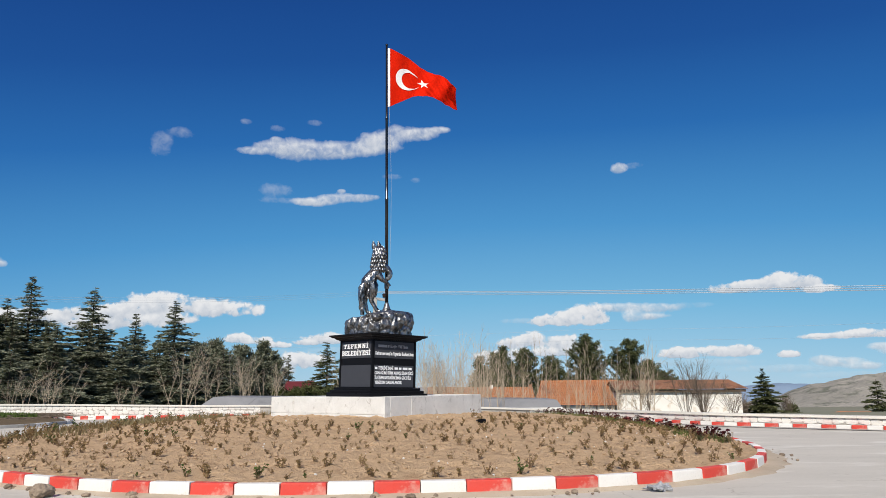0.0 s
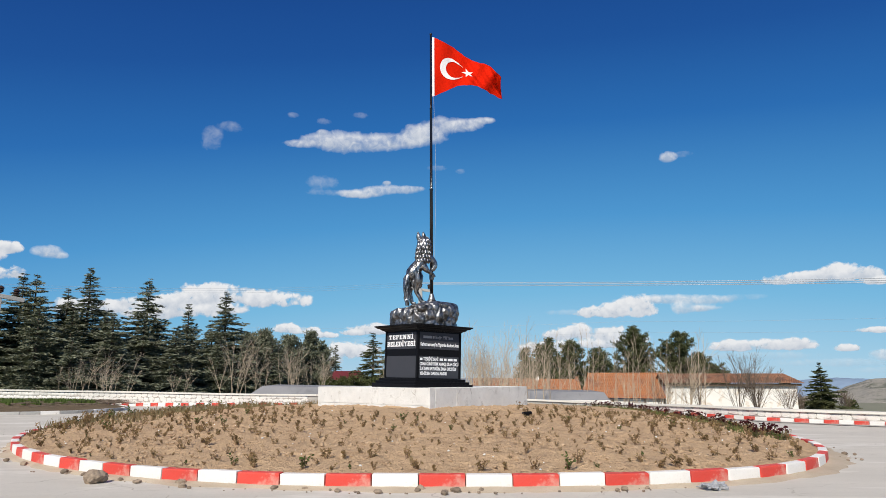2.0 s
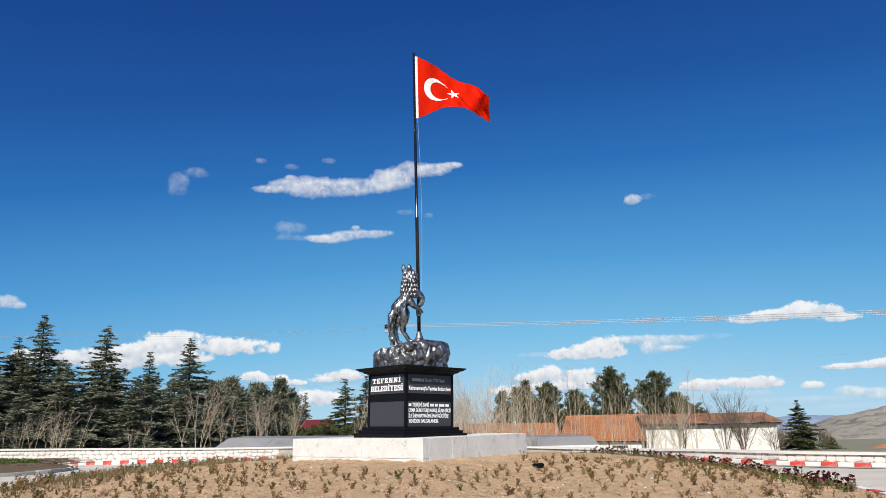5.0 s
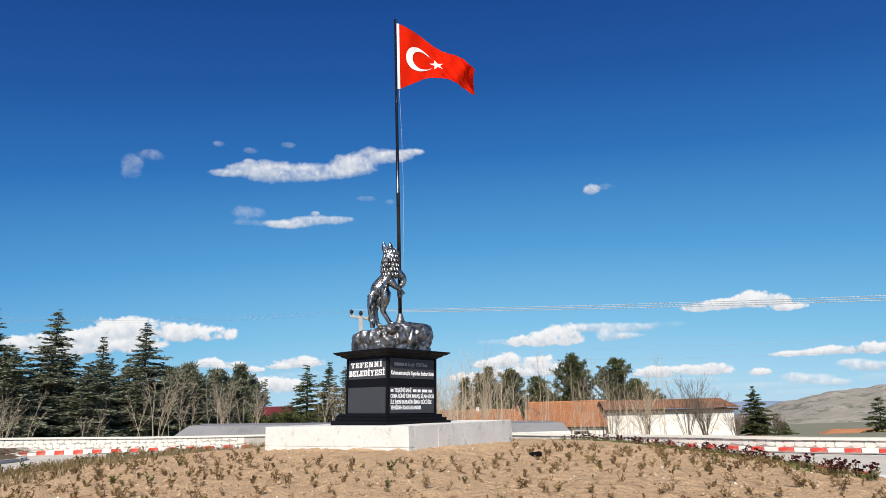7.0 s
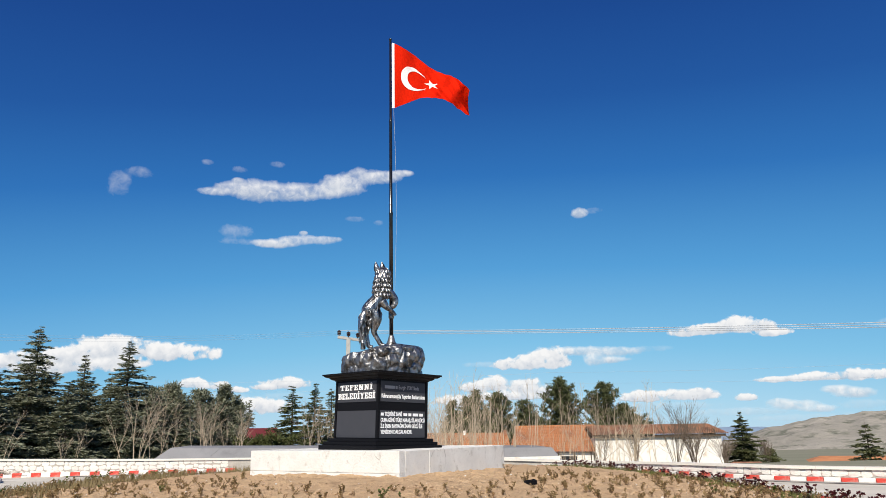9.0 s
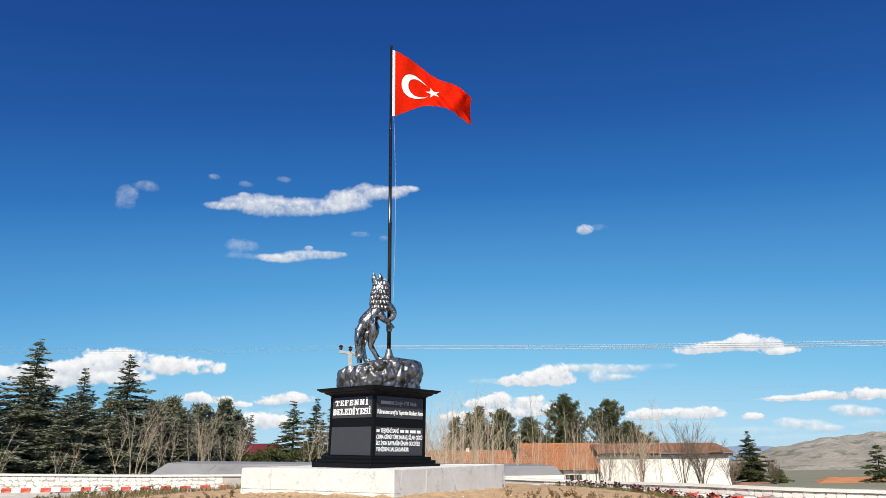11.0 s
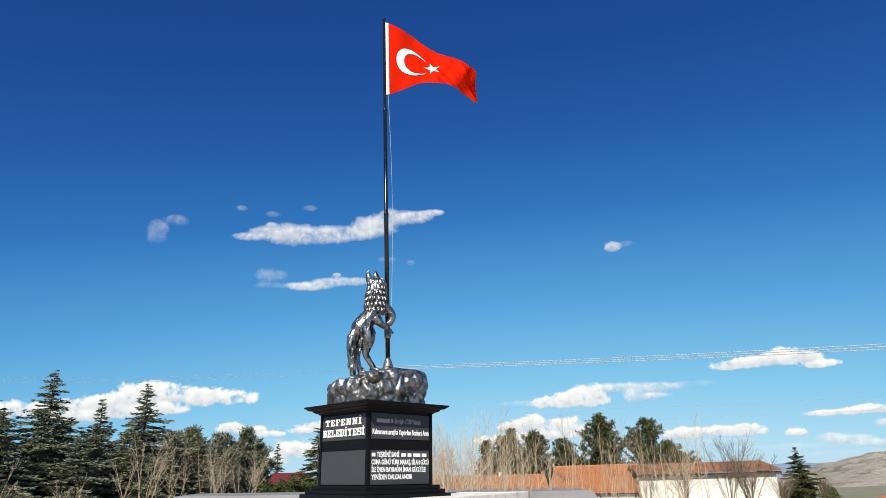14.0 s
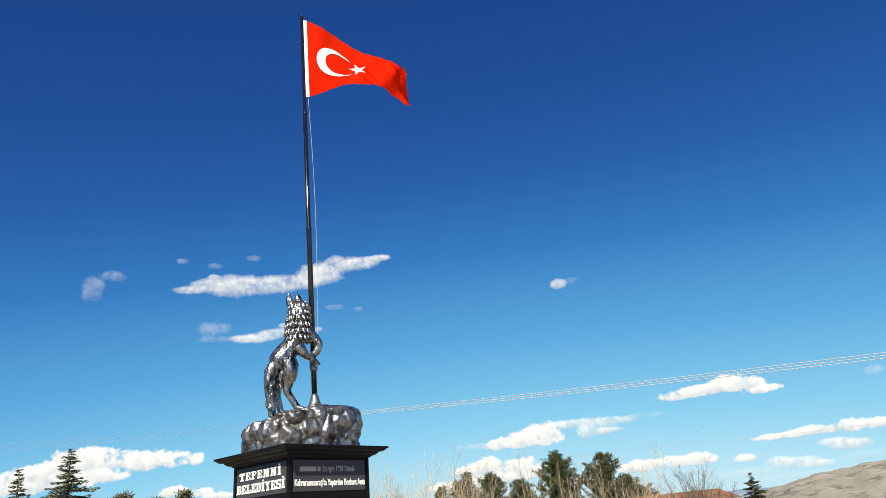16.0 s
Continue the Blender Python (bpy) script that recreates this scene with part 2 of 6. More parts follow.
M["rose_leaf_green"] = leafy("rose_leaf_green", (0.055, 0.10, 0.028), (0.12, 0.155, 0.04), scale=9, through_light=0.3)
M["pansy"] = leafy("dark_red_petal", (0.045, 0.009, 0.012), (0.09, 0.015, 0.018), scale=12, through_light=0.1)
M["tile"] = surface("clay_tile", (0.42, 0.165, 0.07), (0.50, 0.225, 0.105), scale=0.9, rough=0.9, bump=0.5, fine=12, dist=0.03,
                    dirt=(0.30, 0.13, 0.075), dirt_scale=0.35, dirt_at=0.55, vary=0.12)
M["tile_old"] = surface("weathered_tile", (0.29, 0.13, 0.075), (0.38, 0.20, 0.12), scale=0.8, rough=0.95, bump=0.6, fine=10, dist=0.03,
                        dirt=(0.20, 0.10, 0.07), dirt_scale=0.5, dirt_at=0.5)
M["render"] = surface("old_plaster", (0.84, 0.81, 0.76), (0.78, 0.745, 0.68), scale=0.6, rough=0.95, bump=0.5, fine=8, dist=0.02,
                      dirt=(0.64, 0.54, 0.43), dirt_scale=0.8, dirt_at=0.54)
# timber of the stable posts; also colours the shade band under the barn eave
M["timber"] = surface("dark_timber", (0.075, 0.052, 0.037), (0.11, 0.08, 0.055), scale=3, rough=0.9, bump=0.4)
M["grey_sheet"] = surface("grey_sheet", (0.215, 0.215, 0.22), (0.26, 0.26, 0.265), scale=0.5, rough=0.75, bump=0.2, fine=10,
                          dirt=(0.18, 0.18, 0.185), dirt_scale=0.9)
M["red_roof"] = surface("red_metal_roof", (0.13, 0.022, 0.020), (0.17, 0.034, 0.030), scale=0.5, rough=0.5, bump=0.1, fine=6)
M["glass_dark"] = surface("dark_pane", (0.02, 0.022, 0.025), (0.03, 0.032, 0.036), scale=1, rough=0.12, bump=0.0)
M["concrete"] = surface("pole_concrete", (0.46, 0.45, 0.42), (0.38, 0.37, 0.35), scale=4, rough=0.9, bump=0.3)
M["insulator"] = surface("insulator_brown", (0.035, 0.022, 0.018), (0.05, 0.03, 0.024), scale=8, rough=0.25, bump=0.0)
M["wire"] = surface("wire_bright", (0.47, 0.50, 0.53), (0.44, 0.47, 0.50), scale=8, rough=0.9, metal=0.0, bump=0.0)
M["rock"] = surface("loose_rock", (0.19, 0.145, 0.105), (0.36, 0.285, 0.21), scale=12, rough=0.95, bump=0.8, fine=40, dist=0.02, vary=0.25)
M["bag"] = surface("crumpled_plastic", (0.22, 0.225, 0.24), (0.46, 0.47, 0.49), scale=25, rough=0.4, bump=0.4)
M["hill"] = surface("hill", (0.37, 0.345, 0.30), (0.29, 0.275, 0.235), scale=0.010, rough=1.0, bump=0.9, fine=0.09, dist=9,
                    dirt=(0.17, 0.175, 0.14), dirt_scale=0.016, dirt_at=0.52, spec=0.0)
# blue base colour carries the haze of distance over the horizon hills
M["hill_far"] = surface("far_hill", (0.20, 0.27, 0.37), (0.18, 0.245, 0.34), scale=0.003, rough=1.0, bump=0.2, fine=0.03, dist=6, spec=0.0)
M["grass"] = leafy("grass_blade", (0.08, 0.13, 0.03), (0.13, 0.17, 0.05), scale=2.0)
M["bed_weed"] = leafy("bed_weed", (0.20, 0.20, 0.07), (0.13, 0.16, 0.05), scale=3.0)
M["clump_leaf"] = leafy("clump_leaf", (0.115, 0.125, 0.06), (0.19, 0.185, 0.10), scale=6.0)
M["dry_grass"] = leafy("dry_grass", (0.31, 0.235, 0.14), (0.21, 0.18, 0.09), scale=3.0)


# ---- mesh helpers ----
def part(name, bm, material, parent=None, label="", smooth=False):
    """Links a bmesh as one mesh object, under a thing or a part if one is given."""
    me = bpy.data.meshes.new(name)
    bm.to_mesh(me)
    bm.free()
    me.materials.append(material)
    if smooth:
        me.shade_smooth()
    ob = new(name, me)
    if parent:
        ob.parent = parent
    if label:
        ob["label"] = label
    return ob


def raw(name, verts, faces, material, parent=None, label="", smooth=False):
    me = bpy.data.meshes.new(name)
    me.from_pydata([tuple(v) for v in verts], [], [tuple(f) for f in faces])
    me.materials.append(material)
    if smooth:
        me.shade_smooth()
    ob = new(name, me)
    if parent:
        ob.parent = parent
    if label:
        ob["label"] = label
    return ob


def empty(name, m=None):
    ob = new(name)
    if m is not None:
        ob.matrix_basis = m
    return ob


def box(bm, lo, hi, bevel=0.0):
    """An axis-aligned box from corner lo to corner hi, with softened edges."""
    c = [(a + b) / 2 for a, b in zip(lo, hi)]
    s = [b - a for a, b in zip(lo, hi)]
    r = bmesh.ops.create_cube(bm, size=1, matrix=Matrix.Translation(c) @ Matrix.Diagonal((*s, 1)))
    if bevel:
        es = {e for v in r["verts"] for e in v.link_edges}
        bmesh.ops.bevel(bm, geom=list(es), offset=bevel, segments=2, affect="EDGES", profile=0.7)
    return bm


def tube(verts, faces, pts, radii, sides=6):
    """Adds a tapered tube along pts to the lists."""
    base = len(verts)
    for i, p in enumerate(pts):
        p = Vector(p)
        d = (Vector(pts[min(i + 1, len(pts) - 1)]) - Vector(pts[max(i - 1, 0)])).normalized()
        u = d.cross(Vector((0.3, 0.9, 0.2))).normalized()
        w = d.cross(u)
        for k in range(sides):
            a = 2 * math.pi * k / sides
            verts.append(p + float(radii[i]) * (math.cos(a) * u + math.sin(a) * w))
    for i in range(len(pts) - 1):
        for k in range(sides):
            k2 = (k + 1) % sides
            faces.append((base + i * sides + k, base + i * sides + k2, base + (i + 1) * sides + k2, base + (i + 1) * sides + k))
    faces.append(tuple(base + k for k in reversed(range(sides))))
    faces.append(tuple(base + (len(pts) - 1) * sides + k for k in range(sides)))


def lump(bm, seed, size, rough=0.25, sub=2):
    """An uneven stone round the origin."""
    r = bmesh.ops.create_icosphere(bm, subdivisions=sub, radius=1)
    for v in r["verts"]:
        k = 1 + rough * noise.noise(v.co * 1.3 + Vector((seed * 7.1, seed * 3.3, 0))) + rough * 0.5 * noise.noise(v.co * 3.1 + Vector((0, seed * 5.7, 1)))
        v.co = Vector((v.co.x * size[0], v.co.y * size[1], v.co.z * size[2])) * k
    return bm


# ---- lie of the land ----
def land(x, y):
    """Height of the ground: level round the island, then falling away beyond it, more steeply towards the plain."""
    d = max(0.0, y - 12.0)
    side = min(1.0, max(0.0, (x + 5.0) / 18.0))
    side = side * side * (3 - 2 * side)
    return -0.035 * d * d / (d + 6.0) - 2.1 * side * (1 - math.exp(-d / 22.0))


IC = (0.0, -2.3)


def island(theta, s=1.0):
    """A point on the island's outline (s = 1) or on a ring inside it."""
    c, sn = math.cos(theta), math.sin(theta)
    a, n = (9.05, 3.17) if c >= 0 else (10.15, 1.96)
    b = 12.14
    r = (abs(c / a) ** n + abs(sn / b) ** n) ** (-1 / n)
    return IC[0] + s * r * c, IC[1] + s * r * sn


def ring_of(x, y):
    th = math.atan2(y - IC[1], x - IC[0])
    ex, ey = island(th)
    return math.hypot(x - IC[0], y - IC[1]) / math.hypot(ex - IC[0], ey - IC[1])


def mound(x, y):
    """Height of the soil on the island."""
    s = min(ring_of(x, y), 1.0)
    near = math.exp(-((x * x + (y + 0.3) ** 2) / 30.0))
    return 0.16 + 0.34 * (1 - s ** 2.2) + 0.10 * near + 0.03 * noise.noise(Vector((x * 0.7, y * 0.7, 3))) * (1 - s ** 6)


def glide(points, step):
    """Points at even steps along a smooth curve through the given ones."""
    out = []
    p = [Vector(q) for q in points]
    p = [2 * p[0] - p[1]] + p + [2 * p[-1] - p[-2]]
    fine = []
    for i in range(1, len(p) - 2):
        for k in range(40):
            t = k / 40
            fine.append(0.5 * (2 * p[i] + (p[i + 1] - p[i - 1]) * t + (2 * p[i - 1] - 5 * p[i] + 4 * p[i + 1] - p[i + 2]) * t * t
                               + (3 * p[i] - p[i - 1] - 3 * p[i + 1] + p[i + 2]) * t ** 3))
    fine.append(p[-2])
    out, left = [fine[0]], step
    for a, b in zip(fine, fine[1:]):
        d = (b - a).length
        while d >= left:
            a = a + (b - a) * (left / d)
            out.append(a)
            d, left = (b - a).length, step
        left -= d
    return out


# ---- ground, road, island ----
def build_ground():
    xs = [-4500, -2500, -1200, -600, -300, -160, -100, -70] + list(range(-60, 61, 4)) + [70, 100, 160, 300, 600, 1200, 2500, 4500]
    ys = [-600, -200, -100, -60] + list(range(-50, 61, 4)) + [70, 85, 100, 120, 160, 220, 320, 500, 800, 1300, 2000, 2800, 3600, 4300]
    verts, faces = [], []
    for y in ys:
        for x in xs:
            z = land(x, y) - 0.03
            if abs(x) > 60 or y > 60:
                z += 0.5 * noise.noise(Vector((x * 0.02, y * 0.02, 0)))
            verts.append((x, y, z))
    w = len(xs)
    for j in range(len(ys) - 1):
        for i in range(w - 1):
            faces.append((j * w + i, j * w + i + 1, (j + 1) * w + i + 1, (j + 1) * w + i))
    tagged(raw("ground", verts, faces, M["field"], smooth=True), "dry grassy ground falling away to a wide plain", "ground", kind="structure")


build_ground()

WALL = [(-46, 24, 0.95), (-32, 17.5, 0.88), (-23, 14.2, 0.80), (-16, 12.4, 0.75), (-10, 12.2, 0.64), (-3, 12.6, 0.56), (4, 11.6, 0.42), (8.3, 7.6, 0.36),
        (10.6, 3.2, 0.42), (12.2, 0.1, 0.43), (14.6, -2.1, 0.42), (19, -6.4, 0.42), (27, -14, 0.42), (39, -26, 0.42)]
wall_line = glide(WALL, 0.5)


def strip(name, inner, outer, z, material, label, cat):
    """A flat band of ground between two lines of points."""
    verts = [(p[0], p[1], z) for p in inner] + [(p[0], p[1], z) for p in outer]
    n = len(inner)
    faces = [(i, i + 1, n + i + 1, n + i) for i in range(n - 1)]
    return tagged(raw(name, verts, faces, material), label, cat, kind="structure")


def build_road():
    edge = [(p.x, p.y) for p in wall_line]
    back = [(-46 + 84 * i / (len(edge) - 1), -60) for i in range(len(edge))]
    rows = 26
    verts, faces = [], []
    for j in range(rows):
        f = (j / (rows - 1)) ** 1.6
        for (ax, ay), (bx, by) in zip(edge, back):
            x, y = ax + (bx - ax) * f, ay + (by - ay) * f
            verts.append((x, y, 0.012 * noise.noise(Vector((x * 0.25, y * 0.25, 5)))))
    w = len(edge)
    for j in range(rows - 1):
        for i in range(w - 1):
            faces.append((j * w + i + 1, j * w + i, (j + 1) * w + i, (j + 1) * w + i + 1))
    tagged(raw("road", verts, faces, M["road"], smooth=True), "pale dusty worn asphalt road round the island", "road", kind="structure")
    # darker worn band in front of the outer kerb
    ins, out = [], []
    for a, b in zip(wall_line[70:], wall_line[71:]):
        d = (b - a).normalized()
        nrm = Vector((d.y, -d.x, 0)) if Vector((d.y, -d.x, 0)).dot(Vector((-a.x, -a.y - 2, 0))) > 0 else Vector((-d.y, d.x, 0))
        ins.append(a + nrm * 0.32)
        out.append(a + nrm * (0.75 + 0.25 * noise.noise(Vector((a.x * 0.4, a.y * 0.4, 2)))))
    strip("road_edge", ins, out, 0.018, M["tarmac"], "darker worn tarmac strip along the outer kerb", "road")


build_road()


def build_mound():
    verts, faces = [], []
    rings, seg = 130, 560
    for j in range(rings + 1):
        s = j / rings * 0.997
        for i in range(seg):
            x, y = island(2 * math.pi * i / seg, max(s, 0.002))
            z = mound(x, y) + 0.045 * noise.noise(Vector((x * 2.0, y * 2.0, 1))) + 0.040 * noise.noise(Vector((x * 4.7, y * 4.7, 4))) + 0.028 * noise.noise(Vector((x * 8.5, y * 8.5, 8))) + 0.03 * max(0, noise.noise(Vector((x * 3.1, y * 3.1, 12))))
            verts.append((x, y, z))
    for j in range(rings):
        for i in range(seg):
            k = (i + 1) % seg
            faces.append((j * seg + i, (j + 1) * seg + i, (j + 1) * seg + k, j * seg + k))
    tagged(raw("soil_bed", verts, faces, M["soil"], smooth=True), "raised bed of bare tan soil on the traffic island", "flower bed", kind="structure")


build_mound()


def kerb_mesh(length, height, depth, seed, material):
    rnd = random.Random(seed)
    bm = bmesh.new()
    box(bm, (-length / 2, -depth / 2, -0.05), (length / 2, depth / 2, height), 0.022)
    for v in bm.verts:
        v.co.x += 0.004 * rnd.uniform(-1, 1)
        v.co.y += 0.008 * noise.noise(v.co * 6 + Vector((seed, 0, 0)))
        v.co.z += 0.008 * noise.noise(v.co * 4 + Vector((0, seed, 0)))
    me = bpy.data.meshes.new("kerb_stone")
    bm.to_mesh(me)
    bm.free()
    me.materials.append(material)
    return me


def kerb_run(name, points, length, height, depth, colours, label, first=0):
    """Separate kerb stones end to end along a line of points."""
    owner = tagged(empty(name), label, "kerb", kind="structure")
    meshes = {c: [kerb_mesh(length - 0.012, height, depth, k + 3 * i, M[c]) for k in range(3)] for i, c in enumerate(colours)}
    rnd = random.Random(len(points))
    for i, (a, b) in enumerate(zip(points, points[1:])):
        c = colours[(i + first) % len(colours)]
        ob = new("kerb_stone", meshes[c][rnd.randrange(3)])
        mid = (a + b) / 2
        ob.matrix_basis = pose(mid.x, mid.y, mid.z + rnd.uniform(-0.008, 0.008), rnd.uniform(-1.2, 1.2), 0,
                               math.degrees(math.atan2(b.y - a.y, b.x - a.x)) + rnd.uniform(-0.7, 0.7)) @ Matrix.Diagonal(((b - a).length / length, 1, 1, 1))
        ob.parent = owner
    return owner


def island_points(step):
    fine = [Vector((*island(2 * math.pi * i / 2000 - math.pi / 2), 0)) for i in range(2001)]
    total = sum((b - a).length for a, b in zip(fine, fine[1:]))
    n = 2 * round(total / step / 2)
    out, walked, k = [], 0.0, 0
    for a, b in zip(fine, fine[1:]):
        while k <= n and walked + (b - a).length >= k * total / n - 1e-6:
            out.append(a + (b - a) * min(1, max(0, (k * total / n - walked) / (b - a).length)))
            k += 1
        walked += (b - a).length
    return out


kerb_run("island_kerb", island_points(0.63), 0.63, 0.20, 0.15, ("kerb_red", "kerb_white"), "red and white painted concrete kerb round the soil bed", 1)


# ---- outer stone wall ----
def toward_island(a, d):
    n = Vector((d.y, -d.x, 0)).normalized()
    return n if n.dot(Vector((-a.x, -2 - a.y, 0))) > 0 else -n


def build_wall():
    owner = tagged(empty("stone_wall"), "low limewashed rubble stone wall with a flat cap", "wall", kind="structure")
    core, cap = ([], []), ([], [])
    for (vs, fs), lo, hi, half in ((core, None, 0.0, 0.15), (cap, 0.0, 0.075, 0.225)):
        for i, p in enumerate(wall_line):
            d = wall_line[min(i + 1, len(wall_line) - 1)] - wall_line[max(i - 1, 0)]
            n = toward_island(p, d)
            top = p.z
            z0, z1 = (-0.6, top - 0.075) if lo is None else (top - 0.075, top)
            j = 0.008 * noise.noise(Vector((i * 0.7, 0, 0)))
            for q, z in ((n * half, z0), (n * half, z1 + j), (-n * half, z1 + j), (-n * half, z0)):
                vs.append((p.x + q.x, p.y + q.y, z))
        for i in range(len(wall_line) - 1):
            for k in range(4):
                k2 = (k + 1) % 4
                fs.append((i * 4 + k, i * 4 + k2, i * 4 + 4 + k2, i * 4 + 4 + k))
    raw("wall_core", *core, M["mortar"], owner)
    raw("wall_cap", *cap, M["cap"], owner, "cream painted cap")
    # stones set proud of the mortar
    meshes = []
    for k in range(10):
        bm = bmesh.new()
        rnd = random.Random(50 + k)
        nn = 11
        ring = []
        for i in range(nn):
            a = 2 * math.pi * i / nn
            c, s = math.cos(a), math.sin(a)
            r = (abs(c) ** 5 + abs(s) ** 5) ** (-0.2) * rnd.uniform(0.90, 1.03)
            ring.append((0.5 * r * c, 0.5 * r * s))
        back = [bm.verts.new((x, 0.0, z)) for x, z in ring]
        front = [bm.verts.new((x * 0.93, -1.0 + 0.3 * rnd.random(), z * 0.91)) for x, z in ring]
        top = bm.verts.new((0, -1.15, 0))
        for i in range(nn):
            j = (i + 1) % nn
            bm.faces.new((back[i], back[j], front[j], front[i]))
            bm.faces.new((front[i], front[j], top))
        bmesh.ops.recalc_face_normals(bm, faces=bm.faces)
        me = bpy.data.meshes.new("stone")
        bm.to_mesh(me)
        bm.free()
        me.materials.append(M["stone_white"])
        meshes.append(me)
    rnd = random.Random(8)
    arc = [0.0]
    for a, b in zip(wall_line, wall_line[1:]):
        arc.append(arc[-1] + (b - a).length)

    def along(s):
        i = min(max(int(np.searchsorted(arc, s)) - 1, 0), len(arc) - 2)
        f = (s - arc[i]) / (arc[i + 1] - arc[i])
        p = wall_line[i].lerp(wall_line[i + 1], f)
        return p, wall_line[i + 1] - wall_line[i]

    made = 0
    loose_v, loose_f = [], []
    for row in range(4):
        s = 6.0 + rnd.random() * 0.2
        while s < arc[-1] - 18:
            p, d = along(s)
            right = p.x > 5
            rows = 1 if right else 3
            if row >= rows:
                s += 0.3
                continue
            lo, hi = (0.13 if right else 0.03), p.z - 0.08
            h = (hi - lo) / rows
            w = rnd.uniform(0.22, 0.5) * (0.95 if right else 0.8)
            n = toward_island(p, d)
            q, dd = along(s + w / 2)
            m = pose(q.x + n.x * 0.148, q.y + n.y * 0.148, lo + h * (row + 0.5) + rnd.uniform(-0.03, 0.03), 0, 0,
                     math.degrees(math.atan2(-n.x, n.y)) + 180) @ pose(0, 0, 0, 0, rnd.uniform(-14, 14), 0) @ Matrix.Diagonal((w * (1.04 if right else 1.02), 0.018, h * (rnd.uniform(0.85, 1.1) if right else rnd.uniform(0.9, 1.1)), 1))
            hidden = -6.5 < q.x < 7.0
            if made < 300 and not hidden and -19 < q.x < 20:
                ob = new("stone", meshes[rnd.randrange(10)])
                ob.matrix_basis = m
                ob.parent = owner
                made += 1
            elif not hidden:
                me = meshes[rnd.randrange(10)]
                base = len(loose_v)
                loose_v += [m @ v.co for v in me.vertices]
                loose_f += [tuple(base + k for k in f.vertices) for f in me.polygons]
            s += w
    if loose_v:
        tagged(raw("rubble_facing", loose_v, loose_f, M["stone_white"], owner, smooth=True), kind="stuff")


build_wall()


def offset_line(points, off, z=0.0):
    out = []
    for i, p in enumerate(points):
        d = points[min(i + 1, len(points) - 1)] - points[max(i - 1, 0)]
        n = toward_island(p, d)
        out.append(Vector((p.x + n.x * off, p.y + n.y * off, z)))
    return out


right_run = offset_line([p for p in glide(WALL, 0.43) if p.x > 8.6 and p.y < 6], 0.245)
kerb_run("outer_kerb", right_run, 0.43, 0.135, 0.12, ("kerb_red", "kerb_white"), "red and white painted kerb at the foot of the wall")
left_run = offset_line([p for p in glide(WALL, 0.40) if -19.5 < p.x < -6], 0.30)
kerb_run("outer_kerb", left_run, 0.40, 0.17, 0.12, ("kerb_red", "kerb_white"), "faded red and white kerb along the stone wall")


